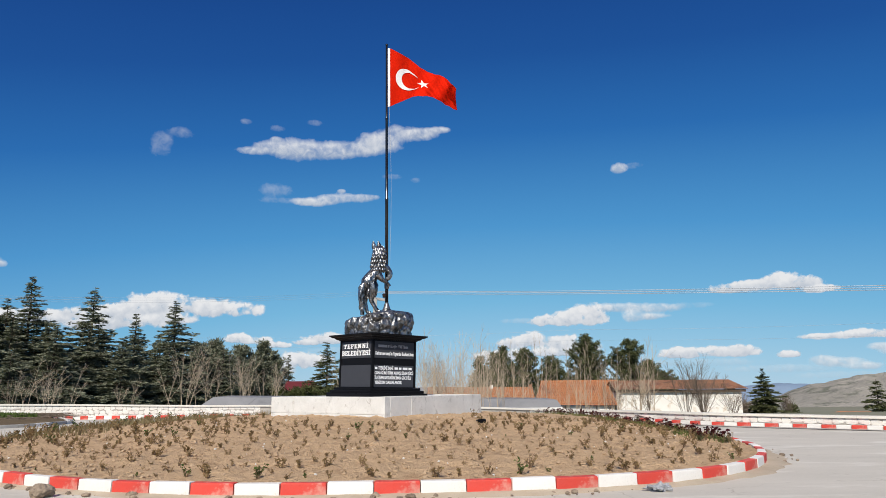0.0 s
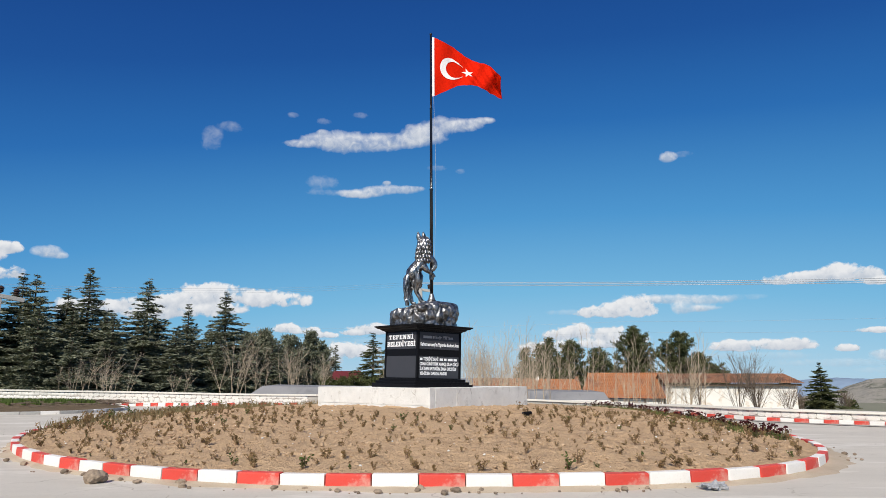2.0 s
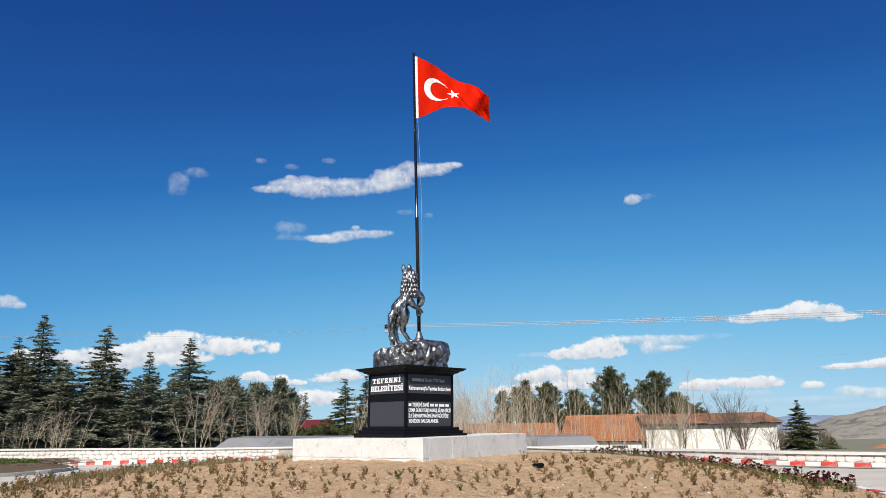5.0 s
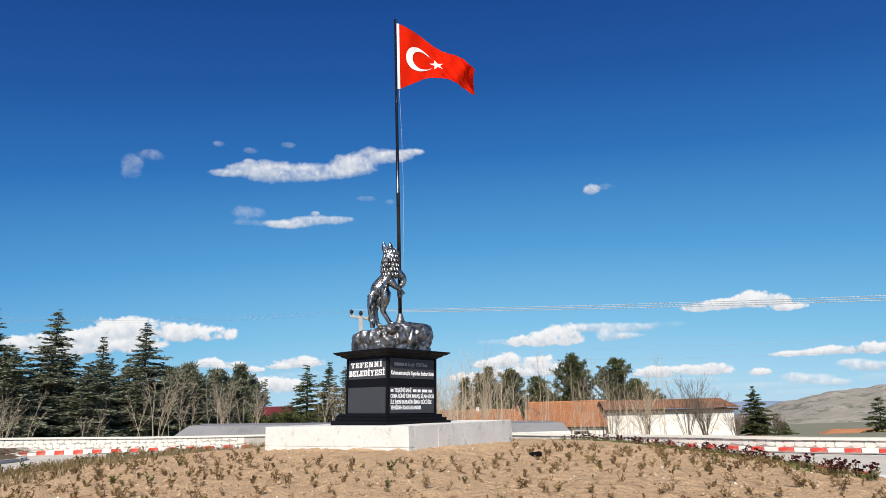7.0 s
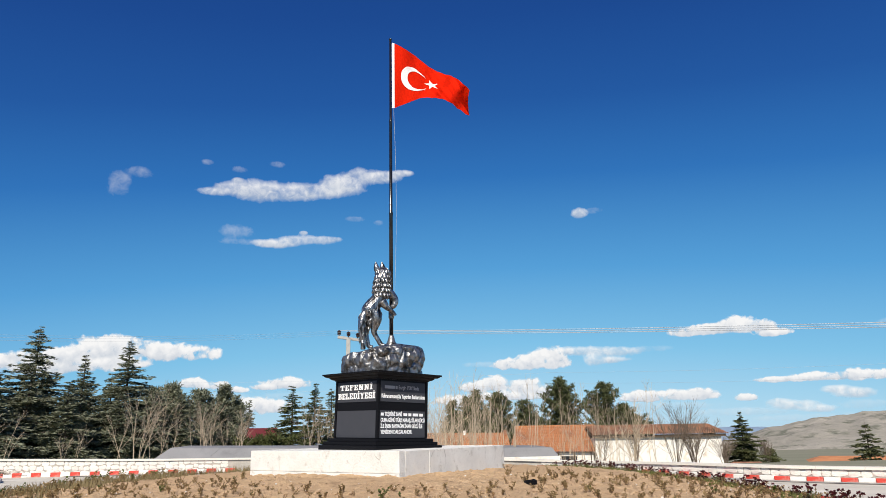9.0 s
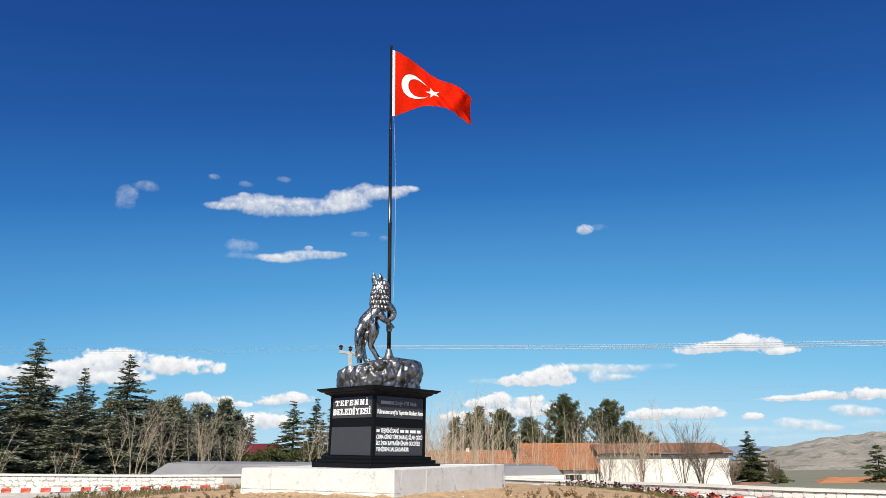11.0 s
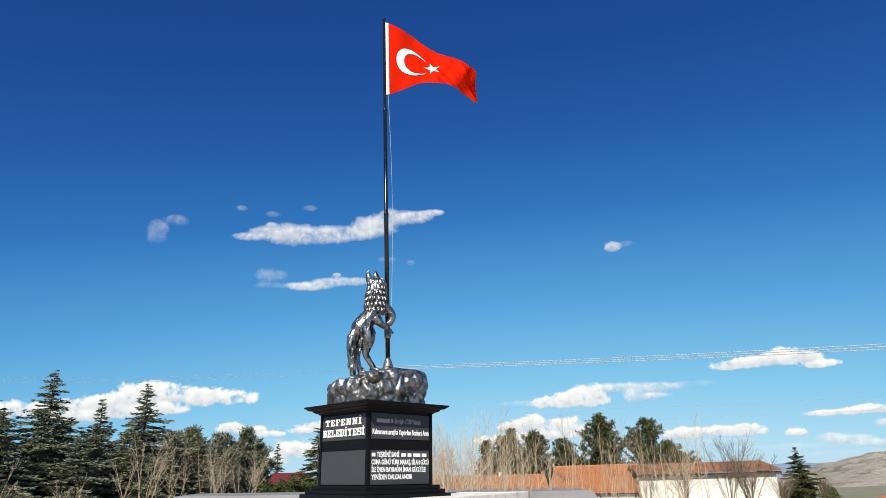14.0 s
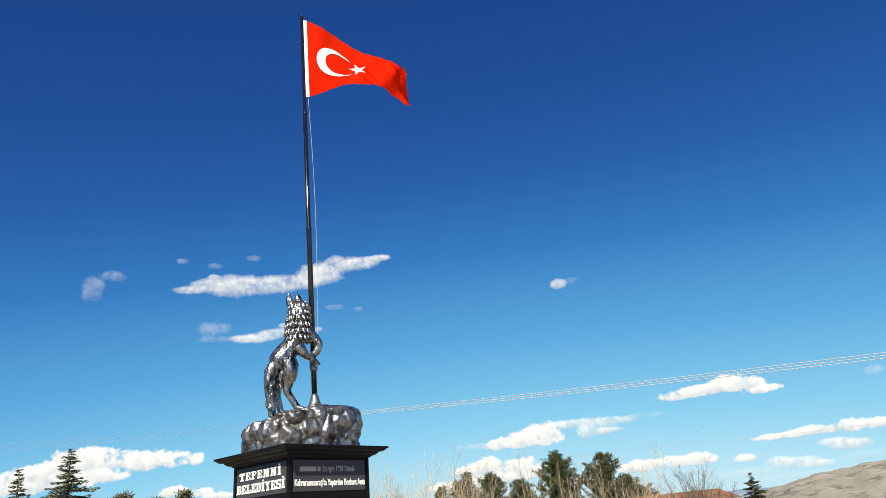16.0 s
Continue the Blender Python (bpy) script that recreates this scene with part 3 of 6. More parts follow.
# ---- dirt verge with its grey kerb ----
def build_verge():
    line = glide([(-40, 3.0, 0), (-24, 2.6, 0), (-17, 3.4, 0), (-14.5, 5.2, 0), (-14.2, 8.2, 0), (-15.8, 10.6, 0), (-17.5, 12.2, 0)], 0.7)
    kerb_run("verge_kerb", line, 0.7, 0.13, 0.14, ("kerb_grey", "kerb_grey", "kerb_white"), "plain grey concrete kerb round the dirt verge")
    verts, faces = [], []
    n = len(line)
    rows = 9
    for j in range(rows):
        f = j / (rows - 1)
        for i, p in enumerate(line):
            k = i / (n - 1)
            far = Vector((-44 + 26 * k, 22.3 - 9.4 * k, 0))
            q = p.lerp(far, f)
            h = 0.10 + 0.50 * math.sin(math.pi * min(1, f * 1.1)) * (1 - k) ** 0.5 * (0.6 + 0.5 * noise.noise(Vector((q.x * 0.3, q.y * 0.3, 0))))
            verts.append((q.x, q.y, h + 0.04 * noise.noise(q * 1.7)))
    for j in range(rows - 1):
        for i in range(n - 1):
            faces.append((j * n + i + 1, j * n + i, (j + 1) * n + i, (j + 1) * n + i + 1))
    tagged(raw("verge", verts, faces, M["verge"], smooth=True), "bare brown dirt verge between kerb and wall", "verge", kind="structure")
    rnd = random.Random(4)
    vs, fs = [], []
    for _ in range(12000):
        k, f = 0.48 + 0.38 * rnd.random(), rnd.uniform(0.30, 0.95)
        if noise.noise(Vector((k * 14, f * 4, 5))) < -0.25 + 0.5 * max(0, k - 0.72):
            continue
        p = line[int(k * (n - 1))]
        q = p.lerp(Vector((-44 + 26 * k, 22.3 - 9.4 * k, 0)), f)
        h = 0.12 + 0.50 * math.sin(math.pi * min(1, f * 1.1)) * (1 - k) ** 0.5 * 0.6
        a = rnd.random() * 6.28
        b = len(vs)
        ww, hh = rnd.uniform(0.02, 0.05), rnd.uniform(0.06, 0.24)
        vs += [(q.x - ww * math.cos(a), q.y - ww * math.sin(a), h - 0.03), (q.x + ww * math.cos(a), q.y + ww * math.sin(a), h - 0.03),
               (q.x + rnd.uniform(-0.08, 0.08), q.y + rnd.uniform(-0.08, 0.08), h + hh)]
        fs.append((b, b + 1, b + 2))
    bv, bf = [], []
    for _ in range(260):
        k = rnd.uniform(0.45, 0.97)
        q = line[int(k * (n - 1))].lerp(Vector((-44 + 26 * k, 22.3 - 9.4 * k, 0)), rnd.uniform(0.15, 0.9))
        a, L = rnd.uniform(-0.5, 0.5), rnd.uniform(0.5, 1.8)
        d = Vector((math.cos(a), math.sin(a), 0)) * L
        z = 0.16 + rnd.random() * 0.14
        tube(bv, bf, [q + Vector((0, 0, z)), q + d * 0.5 + Vector((0, 0, z + 0.06)), q + d + Vector((0, 0, z + rnd.uniform(-0.05, 0.1)))], [0.018, 0.013, 0.006], 4)
    tagged(raw("cut_branches", bv, bf, M["twig_dark"]), "cut brown branches lying on the dirt verge", "branches", kind="stuff")
    tagged(raw("verge_grass", vs, fs, M["grass"]), "short green grass on the dirt verge", "grass", kind="stuff")


build_verge()


# ---- monument ----
def build_plinth():
    """Square concrete plinth, turned against the pedestal on it."""
    m = pose(0.05, 0.25, 0, 0, 0, 50.5)
    owner = tagged(empty("plinth", m), "low square concrete plinth, limewashed white, under the monument", "plinth")
    half, top = 2.60, 1.17
    def panel(name, lo, hi, mat, label=""):
        bm = bmesh.new()
        box(bm, lo, hi, 0.016)
        bmesh.ops.subdivide_edges(bm, edges=[e for e in bm.edges if e.calc_length() > 0.4], cuts=5, use_grid_fill=True)
        for v in bm.verts:
            v.co += Vector((noise.noise(v.co * 2.1), noise.noise(v.co * 2.3 + Vector((5, 0, 0))), 0.6 * noise.noise(v.co * 1.9 + Vector((0, 9, 0))))) * 0.012
        part(name, bm, mat, owner, label)
    t = 0.25
    for z0, z1, cuts in ((0.1, 0.64, (-half, -1.15, 0.75, half)), (0.646, top, (-half, -0.35, 1.45, half))):
        for a, b in zip(cuts, cuts[1:]):
            panel("block", (-half + 0.004 * (b > 1), a + 0.004, z0), (-half + t, b - 0.004, z1), M["plinth"])
    panel("side_slab", (-half + t + 0.004, -half, 0.1), (-1.35, -half + t, top - 0.004), M["side_limewash"], "worn limewashed face, paler to offset its shade")
    panel("side_slab", (-1.346, -half - 0.004, 0.1), (half - t - 0.004, -half + t, top - 0.002), M["side_limewash"], "worn limewashed face, paler to offset its shade")
    panel("back_slab", (half - t, -half, 0.1), (half, half, top), M["plinth"])
    panel("side_slab", (-half + t + 0.004, half - t, 0.1), (half - t - 0.004, half, top), M["plinth"])
    panel("deck", (-half + t + 0.004, -half + t + 0.004, 0.4), (half - t - 0.004, half - t - 0.004, top - 0.012), M["plinth"])


build_plinth()

# the monument has settled a little to one side
PED = pose(0, 0, 1.160, 0, 1.2, 0) @ pose(0, 0, 0, 0, 0, 40)


def words(name, text, size, m, material, parent, label="", wide=1.0):
    """A line of built-in lettering, drawn out to that width."""
    cu = bpy.data.curves.new(name, "FONT")
    cu.body, cu.size, cu.extrude = text, size, 0.006
    cu.align_x, cu.align_y = "CENTER", "CENTER"
    cu.offset = size * 0.026
    tmp = new("lettering_curve", cu)
    me = bpy.data.meshes.new_from_object(tmp.evaluated_get(bpy.context.evaluated_depsgraph_get()))
    bpy.data.objects.remove(tmp)
    me.materials.clear()
    me.materials.append(material)
    xs = [v.co.x for v in me.vertices]
    ob = new(name, me)
    ob.matrix_basis = m @ Matrix.Diagonal((wide / (max(xs) - min(xs)), 1, 1, 1)) @ Matrix.Translation((-(max(xs) + min(xs)) / 2, 0, 0))
    ob.parent = parent
    return tagged(ob, label, kind="stuff")


# heavy slab-serif capitals: bars (x0, y0, x1, y1) and slanted strokes on a body one unit high
STEM, TOP, FOOT = (0.10, 0.0, 0.34, 1.0), (0.0, 0.84, 0.85, 1.0), (0.0, 0.0, 0.85, 0.16)
SLAB = {
    "T": (0.95, [(0.0, 0.82, 0.95, 1.0), (0.36, 0.0, 0.60, 0.85), (0.20, 0.0, 0.76, 0.15), (0.0, 0.60, 0.14, 0.84), (0.81, 0.60, 0.95, 0.84)], []),
    "E": (0.85, [STEM, TOP, FOOT, (0.30, 0.42, 0.62, 0.58), (0.71, 0.64, 0.85, 0.86), (0.71, 0.14, 0.85, 0.36)], []),
    "F": (0.85, [STEM, TOP, (0.0, 0.0, 0.50, 0.15), (0.30, 0.42, 0.62, 0.58), (0.71, 0.62, 0.85, 0.86)], []),
    "N": (1.05, [(0.12, 0.0, 0.29, 1.0), (0.76, 0.0, 0.93, 1.0), (0.0, 0.0, 0.42, 0.14), (0.0, 0.86, 0.34, 1.0), (0.62, 0.86, 1.05, 1.0)], [((0.12, 1.0), (0.36, 1.0), (0.93, 0.0), (0.69, 0.0))]),
    "İ": (0.52, [(0.14, 0.0, 0.38, 1.0), (0.0, 0.0, 0.52, 0.15), (0.0, 0.85, 0.52, 1.0), (0.16, 1.09, 0.36, 1.27)], []),
    "B": (0.90, [STEM, (0.0, 0.84, 0.70, 1.0), (0.30, 0.43, 0.72, 0.58), (0.0, 0.0, 0.74, 0.16), (0.60, 0.55, 0.83, 0.88), (0.64, 0.12, 0.90, 0.47)], []),
    "L": (0.82, [STEM, (0.0, 0.0, 0.82, 0.16), (0.0, 0.86, 0.46, 1.0), (0.68, 0.14, 0.82, 0.40)], []),
    "D": (0.92, [STEM, (0.0, 0.84, 0.72, 1.0), (0.0, 0.0, 0.72, 0.16), (0.68, 0.14, 0.92, 0.86)], []),
    "Y": (1.0, [(0.38, 0.0, 0.62, 0.52), (0.24, 0.0, 0.76, 0.14), (0.0, 0.88, 0.36, 1.0), (0.64, 0.88, 1.0, 1.0)],
          [((0.06, 1.0), (0.31, 1.0), (0.60, 0.46), (0.38, 0.46)), ((0.69, 1.0), (0.94, 1.0), (0.62, 0.46), (0.40, 0.46))]),
    "S": (0.86, [(0.06, 0.84, 0.82, 1.0), (0.03, 0.52, 0.27, 0.90), (0.08, 0.43, 0.80, 0.59), (0.62, 0.10, 0.86, 0.50), (0.03, 0.0, 0.80, 0.16), (0.70, 0.66, 0.83, 0.87), (0.02, 0.13, 0.15, 0.36)], []),
}


def slab_line(text, wide, high, m, material, parent, gap=0.22):
    """Separate raised capitals along a line of that width."""
    total = sum(SLAB[ch][0] for ch in text) + gap * (len(text) - 1)
    k, x = wide / total, -wide / 2
    for ch in text:
        w, bars, strokes = SLAB[ch]
        bm = bmesh.new()
        shapes = [((a, b), (c, b), (c, d), (a, d)) for a, b, c, d in bars] + [q[::-1] for q in strokes]
        for i, q in enumerate(shapes):
            lift = 0.014 + 0.0007 * i
            lo = [bm.verts.new((px * k, py * high, 0)) for px, py in q]
            hi = [bm.verts.new((px * k, py * high, lift)) for px, py in q]
            bm.faces.new(hi)
            for a in range(4):
                b = (a + 1) % 4
                bm.faces.new((lo[a], lo[b], hi[b], hi[a]))
        ob = part("letter", bm, material, parent)
        ob.matrix_basis = m @ pose(x, -high / 2, 0)
        x += (w + gap) * k


def build_pedestal():
    owner = tagged(empty("pedestal", PED), "black polished granite pedestal with grey inscribed plaques", "pedestal")
    for k, (h, z0, z1) in enumerate(((1.255, -0.06, 0.10), (1.165, 0.10, 0.19), (1.075, 0.19, 0.28))):
        bm = bmesh.new()
        box(bm, (-h, -h, z0), (h, h, z1 - 0.001), 0.012)
        part("step", bm, M["granite"], owner)
    bm = bmesh.new()
    box(bm, (-0.93, -0.93, 0.28), (0.93, 0.93, 1.90), 0.008)
    part("body", bm, M["granite"], owner)
    for sx in (-1, 1):
        for sy in (-1, 1):
            bm = bmesh.new()
            box(bm, (min(sx * 0.875, sx * 0.955), min(sy * 0.875, sy * 0.955), 0.281), (max(sx * 0.875, sx * 0.955), max(sy * 0.875, sy * 0.955), 1.899), 0.008)
            part("corner_strip", bm, M["granite"], owner)
    bm = bmesh.new()
    prof = ((0.975, 1.88), (0.99, 1.905), (1.05, 1.925), (1.09, 1.955), (1.10, 1.975), (1.16, 1.985), (1.20, 2.01), (1.215, 2.03), (1.245, 2.035), (1.25, 2.075), (1.0, 2.085))
    rings = [[bm.verts.new((sx * h, sy * h, z)) for sx, sy in ((-1, -1), (1, -1), (1, 1), (-1, 1))] for h, z in prof]
    for a, b in zip(rings, rings[1:]):
        for k in range(4):
            bm.faces.new((a[k], a[(k + 1) % 4], b[(k + 1) % 4], b[k]))
    bm.faces.new(rings[-1])
    bm.faces.new(rings[0][::-1])
    part("cornice", bm, M["granite"], owner, "moulded black granite cornice")
    faces = {"west": pose(-0.93, 0, 0, 90, 0, -90), "south": pose(0, -0.93, 0, 90, 0, 0),
             "east": pose(0.93, 0, 0, 90, 0, 90), "north": pose(0, 0.93, 0, 90, 0, 180)}
    for key, m in faces.items():
        for lo, hi in ((1.27, 1.83), (0.30, 1.03)):
            bm = bmesh.new()
            box(bm, (-0.855, lo, -0.005), (0.855, hi, 0.012), 0.004)
            ob = part("plaque", bm, M["plaque"], owner, "grey stone plaque")
            ob.matrix_basis = m
    w, s = faces["west"], faces["south"]
    lift = 0.012
    slab_line("TEFENNİ", 1.42, 0.155, w @ pose(-0.02, 1.675, lift), M["letter"], owner, 0.26)
    slab_line("BELEDİYESİ", 1.63, 0.165, w @ pose(0.0, 1.435, lift), M["letter"], owner, 0.16)
    def bars(y, spans, h, mat):
        for x0, x1 in spans:
            bm = bmesh.new()
            box(bm, (x0, y - h / 2, 0), (x1, y + h / 2, 0.014), 0.003)
            ob = part("lettering_bar", bm, mat, owner)
            ob.matrix_basis = s @ pose(0, 0, 0.006)
    def line(text, y, x0, x1, size, mat, label="white raised letters"):
        words("lettering", text, size, s @ pose((x0 + x1) / 2, y, lift), mat, owner, label, x1 - x0)
    bars(1.667, ((-0.71, -0.34), (-0.31, -0.24)), 0.085, M["letter_dim"])
    line("Emriyle 1938 Yılında", 1.667, -0.19, 0.59, 0.145, M["letter_dim"], "dull grey letters")
    line("Kahramanmaraş'ta Yaptırılan Bozkurt Anıtı", 1.42, -0.82, 0.84, 0.16, M["letter"])
    bars(0.93, ((-0.83, -0.73), (0.01, 0.15), (0.20, 0.31), (0.37, 0.58), (0.63, 0.77)), 0.078, M["letter"])
    line("TEŞRİNİ SANİ", 0.93, -0.69, -0.05, 0.145, M["letter"])
    line("CUMA GÜNÜ TÜRK MARAŞ, SİLAH GÜCÜ", 0.77, -0.83, 0.84, 0.145, M["letter"])
    line("İLE İNEN BAYRAĞIN İMAN GÜCÜ İLE", 0.61, -0.83, 0.75, 0.145, M["letter"])
    line("YENİDEN DALGALANDIR", 0.455, -0.83, 0.34, 0.145, M["letter"])


build_pedestal()


def build_statue_rock():
    """Craggy cast rock: rounded boulders with deep clefts, higher towards one end, with a flat ledge on top."""
    bm = bmesh.new()
    seg, rows = 220, 56
    rings = []
    for j in range(rows + 1):
        f = j / rows
        ring = []
        for i in range(seg):
            a = 2 * math.pi * i / seg
            c, s = math.cos(a), math.sin(a)
            base = (abs(c) ** 3.4 + abs(s) ** 3.4) ** (-1 / 3.4)
            side = min(1.0, f / 0.60)
            across = c * math.cos(radians(40)) - s * math.sin(radians(40))
            tall = 0.68 + 0.13 * across
            if f <= 0.60:
                r = 1.015 + 0.035 * math.sin(math.pi * side * 0.8) - 0.05 * max(0, side - 0.72) ** 2 / 0.08
                z = tall * side
            else:
                g = (f - 0.60) / 0.40
                r = 0.965 * (1 - g ** 1.25)
                z = tall + 0.10 * math.sin(min(1, g * 1.5) * math.pi / 2)
            p = Vector((base * r * c, base * r * s, z * 0.62)) * 3.0
            crag, place = noise.voronoi(p + noise.noise_vector(p * 1.1) * 0.30)
            cleft = min(1.0, (crag[1] - crag[0]) * 2.2)
            bulge = 0.10 * math.sqrt(max(0.0, cleft)) - 0.075 + 0.03 * noise.noise(place[0] * 3.7)
            rough = noise.noise(p * 2.6) * 0.035 + noise.noise(p * 6.5) * 0.016
            bulge *= min(1.0, 0.25 + side * 2.2)
            fade = 1.0 if f < 0.66 else max(0.15, 1 - (f - 0.66) / 0.2)
            rr = base * r * (1.0 + (bulge + rough) * fade)
            lift = (0.045 * noise.noise(Vector((c * r * 4, s * r * 4, 2))) + 0.35 * bulge * fade) if f > 0.45 else 0
            ring.append(bm.verts.new((rr * c, rr * s, z + lift)))
        rings.append(ring)
    for a, b in zip(rings, rings[1:]):
        for i in range(seg):
            k = (i + 1) % seg
            bm.faces.new((a[i], a[k], b[k], b[i]))
    bm.faces.new(rings[0][::-1])
    bmesh.ops.remove_doubles(bm, verts=bm.verts, dist=0.002)
    ob = part("statue_rock", bm, M["silver_rock"], smooth=True)
    ob.matrix_basis = PED @ pose(0, 0, 2.080)
    tagged(ob, "craggy silver-painted cast rock on the pedestal", "statue base")


build_statue_rock()


def build_wolf():
    """Wolf reared on its hind legs against the pole, one plain mesh."""
    verts, faces = [], []
    def smooth_limb(pts, radii):
        p4 = [np.array((*p, r), float) for p, r in zip(pts, radii)]
        ext = [2 * p4[0] - p4[1]] + p4 + [2 * p4[-1] - p4[-2]]
        out = []
        for i in range(1, len(ext) - 2):
            for k in range(6):
                t = k / 6
                out.append(0.5 * (2 * ext[i] + (ext[i + 1] - ext[i - 1]) * t + (2 * ext[i - 1] - 5 * ext[i] + 4 * ext[i + 1] - ext[i + 2]) * t * t
                                  + (3 * ext[i] - ext[i - 1] - 3 * ext[i + 1] + ext[i + 2]) * t ** 3))
        out.append(p4[-1])
        tube(verts, faces, [tuple(q[:3]) for q in out], [max(0.02, q[3]) for q in out], 14)
    # trunk from rump to head
    smooth_limb([(-0.46, -0.04, 4.98), (-0.38, -0.02, 5.12), (-0.25, 0.02, 5.32), (-0.10, 0.06, 5.52), (0.00, 0.08, 5.75), (0.03, 0.10, 6.05), (0.04, 0.13, 6.32), (0.08, 0.18, 6.48)],
                [0.14, 0.24, 0.235, 0.215, 0.225, 0.235, 0.215, 0.14])
    # muzzle, pointing away
    smooth_limb([(0.08, 0.20, 6.40), (0.15, 0.42, 6.38), (0.18, 0.58, 6.34)], [0.17, 0.11, 0.07])
    # ears
    for ex in (-0.17, 0.02):
        smooth_limb([(ex + 0.04, 0.10, 6.42), (ex + 0.01, 0.08, 6.55), (ex - 0.01, 0.07, 6.70)], [0.095, 0.078, 0.016])
    # near hind leg
    smooth_limb([(-0.22, -0.14, 5.12), (-0.15, -0.18, 4.88), (-0.19, -0.17, 4.64), (-0.21, -0.16, 4.48), (-0.10, -0.15, 4.28), (0.00, -0.15, 4.12), (0.12, -0.19, 4.08)],
                [0.21, 0.175, 0.115, 0.082, 0.070, 0.072, 0.052])
    # far hind leg
    smooth_limb([(-0.42, 0.08, 5.0), (-0.42, 0.09, 4.75), (-0.45, 0.10, 4.48), (-0.40, 0.10, 4.24), (-0.36, 0.10, 4.10), (-0.24, 0.07, 4.07)], [0.17, 0.13, 0.085, 0.070, 0.065, 0.05])
    # tail
    smooth_limb([(-0.44, -0.10, 5.14), (-0.53, -0.12, 4.97), (-0.57, -0.13, 4.72), (-0.56, -0.13, 4.45), (-0.53, -0.12, 4.22), (-0.53, -0.11, 3.98)], [0.09, 0.11, 0.12, 0.105, 0.085, 0.075])
    # fore legs round the pole
    smooth_limb([(0.02, -0.06, 5.42), (0.16, -0.05, 5.26), (0.26, 0.04, 5.20), (0.36, 0.14, 5.12), (0.40, 0.18, 5.04)], [0.15, 0.095, 0.070, 0.068, 0.085])
    smooth_limb([(0.16, 0.16, 5.78), (0.34, 0.22, 5.66), (0.43, 0.20, 5.50), (0.38, 0.18, 5.34), (0.30, 0.16, 5.30)], [0.18, 0.13, 0.105, 0.085, 0.06])
    # overlapping locks of the mane, row above row
    for row in range(6):
        z = 5.62 + 0.148 * row
        r = 0.232 + 0.012 * math.sin(row * 1.1) - 0.018 * max(0, row - 3)
        cx, cy = 0.010 + 0.008 * row, 0.085 + 0.014 * row
        for k in range(15):
            a = 2 * math.pi * (k + 0.5 * (row % 2)) / 15
            o = Vector((cx + r * math.cos(a), cy + r * math.sin(a), z))
            out = Vector((math.cos(a), math.sin(a), 0))
            tube(verts, faces, [o - out * 0.02 + Vector((0, 0, 0.075)), o + out * 0.018 + Vector((0, 0, 0.03)), o + out * 0.040 - Vector((0, 0, 0.040)), o + out * 0.034 - Vector((0, 0, 0.066))],
                 [0.032, 0.042, 0.041, 0.026], 7)
    # shag on thighs and tail
    rnd = random.Random(6)
    for cx, cy, z0, z1, r in ((-0.19, -0.15, 4.66, 5.2, 0.2), (-0.55, -0.12, 4.15, 5.0, 0.11), (-0.43, 0.06, 4.55, 5.05, 0.14)):
        for _ in range(30):
            a, z = rnd.uniform(0, 6.28), rnd.uniform(z0, z1)
            k = r * (0.75 + 0.35 * (z - z0) / (z1 - z0))
            o = Vector((cx + k * math.cos(a), cy + k * math.sin(a), z))
            out = Vector((math.cos(a), math.sin(a), 0))
            tube(verts, faces, [o + Vector((0, 0, 0.09)) - out * 0.02, o + out * 0.012, o - Vector((0, 0, 0.1)) + out * 0.004], [0.014, 0.022, 0.006], 5)
    ob = raw("wolf_statue", verts, faces, M["silver"], smooth=True)
    rm = ob.modifiers.new("fuse", "REMESH")
    rm.mode, rm.voxel_size, rm.use_smooth_shade = "VOXEL", 0.010, True
    sm = ob.modifiers.new("soften", "SMOOTH")
    sm.factor, sm.iterations = 0.5, 1
    tagged(ob, "silver-painted wolf statue reared up against the flagpole", "statue")


build_wolf()

POLE = (0.32, 0.30)


def build_flagpole():
    owner = tagged(empty("flagpole", pose(*POLE, 4.10, 0, -0.35, 0)), "tall dark steel flagpole with a bright highlight", "flagpole")
    def turned(name, prof, mat, label="", off=(0, 0)):
        bm = bmesh.new()
        rings = [[bm.verts.new((off[0] + r * math.cos(k * math.pi / 10), off[1] + r * math.sin(k * math.pi / 10), z)) for k in range(20)] for r, z in prof]
        for a, b in zip(rings, rings[1:]):
            for k in range(20):
                bm.faces.new((a[k], a[(k + 1) % 20], b[(k + 1) % 20], b[k]))
        bm.faces.new(rings[-1])
        bm.faces.new(rings[0][::-1])
        part(name, bm, mat, owner, label, smooth=True)
    turned("foot", ((0.30, -0.12), (0.24, 0.02), (0.13, 0.14), (0.085, 0.30), (0.062, 0.36)), M["silver_rock"], "silver cast foot")
    turned("shaft", ((0.060, 0.30), (0.060, 4.2), (0.066, 4.22), (0.066, 4.27), (0.052, 4.30), (0.050, 7.4), (0.056, 7.42), (0.056, 7.47), (0.043, 7.5), (0.040, 10.48)), M["pole"])
    turned("finial", ((0.02, 10.48), (0.05, 10.5), (0.055, 10.53), (0.02, 10.57)), M["pole"])
    turned("sleeve", ((0.075, 0.86), (0.085, 0.90), (0.085, 1.06), (0.075, 1.10)), M["silver"], "silver grip sleeve")
    vs, fs = [], []
    pts = [(0.10 + 0.05 * math.sin(k / 24 * math.pi) * 1.4, -0.03, 1.4 + 6.5 * k / 24) for k in range(25)]
    tube(vs, fs, pts, [0.0045] * 25, 5)
    raw("halyard", vs, fs, M["rope"], owner, "pale halyard rope")


build_flagpole()


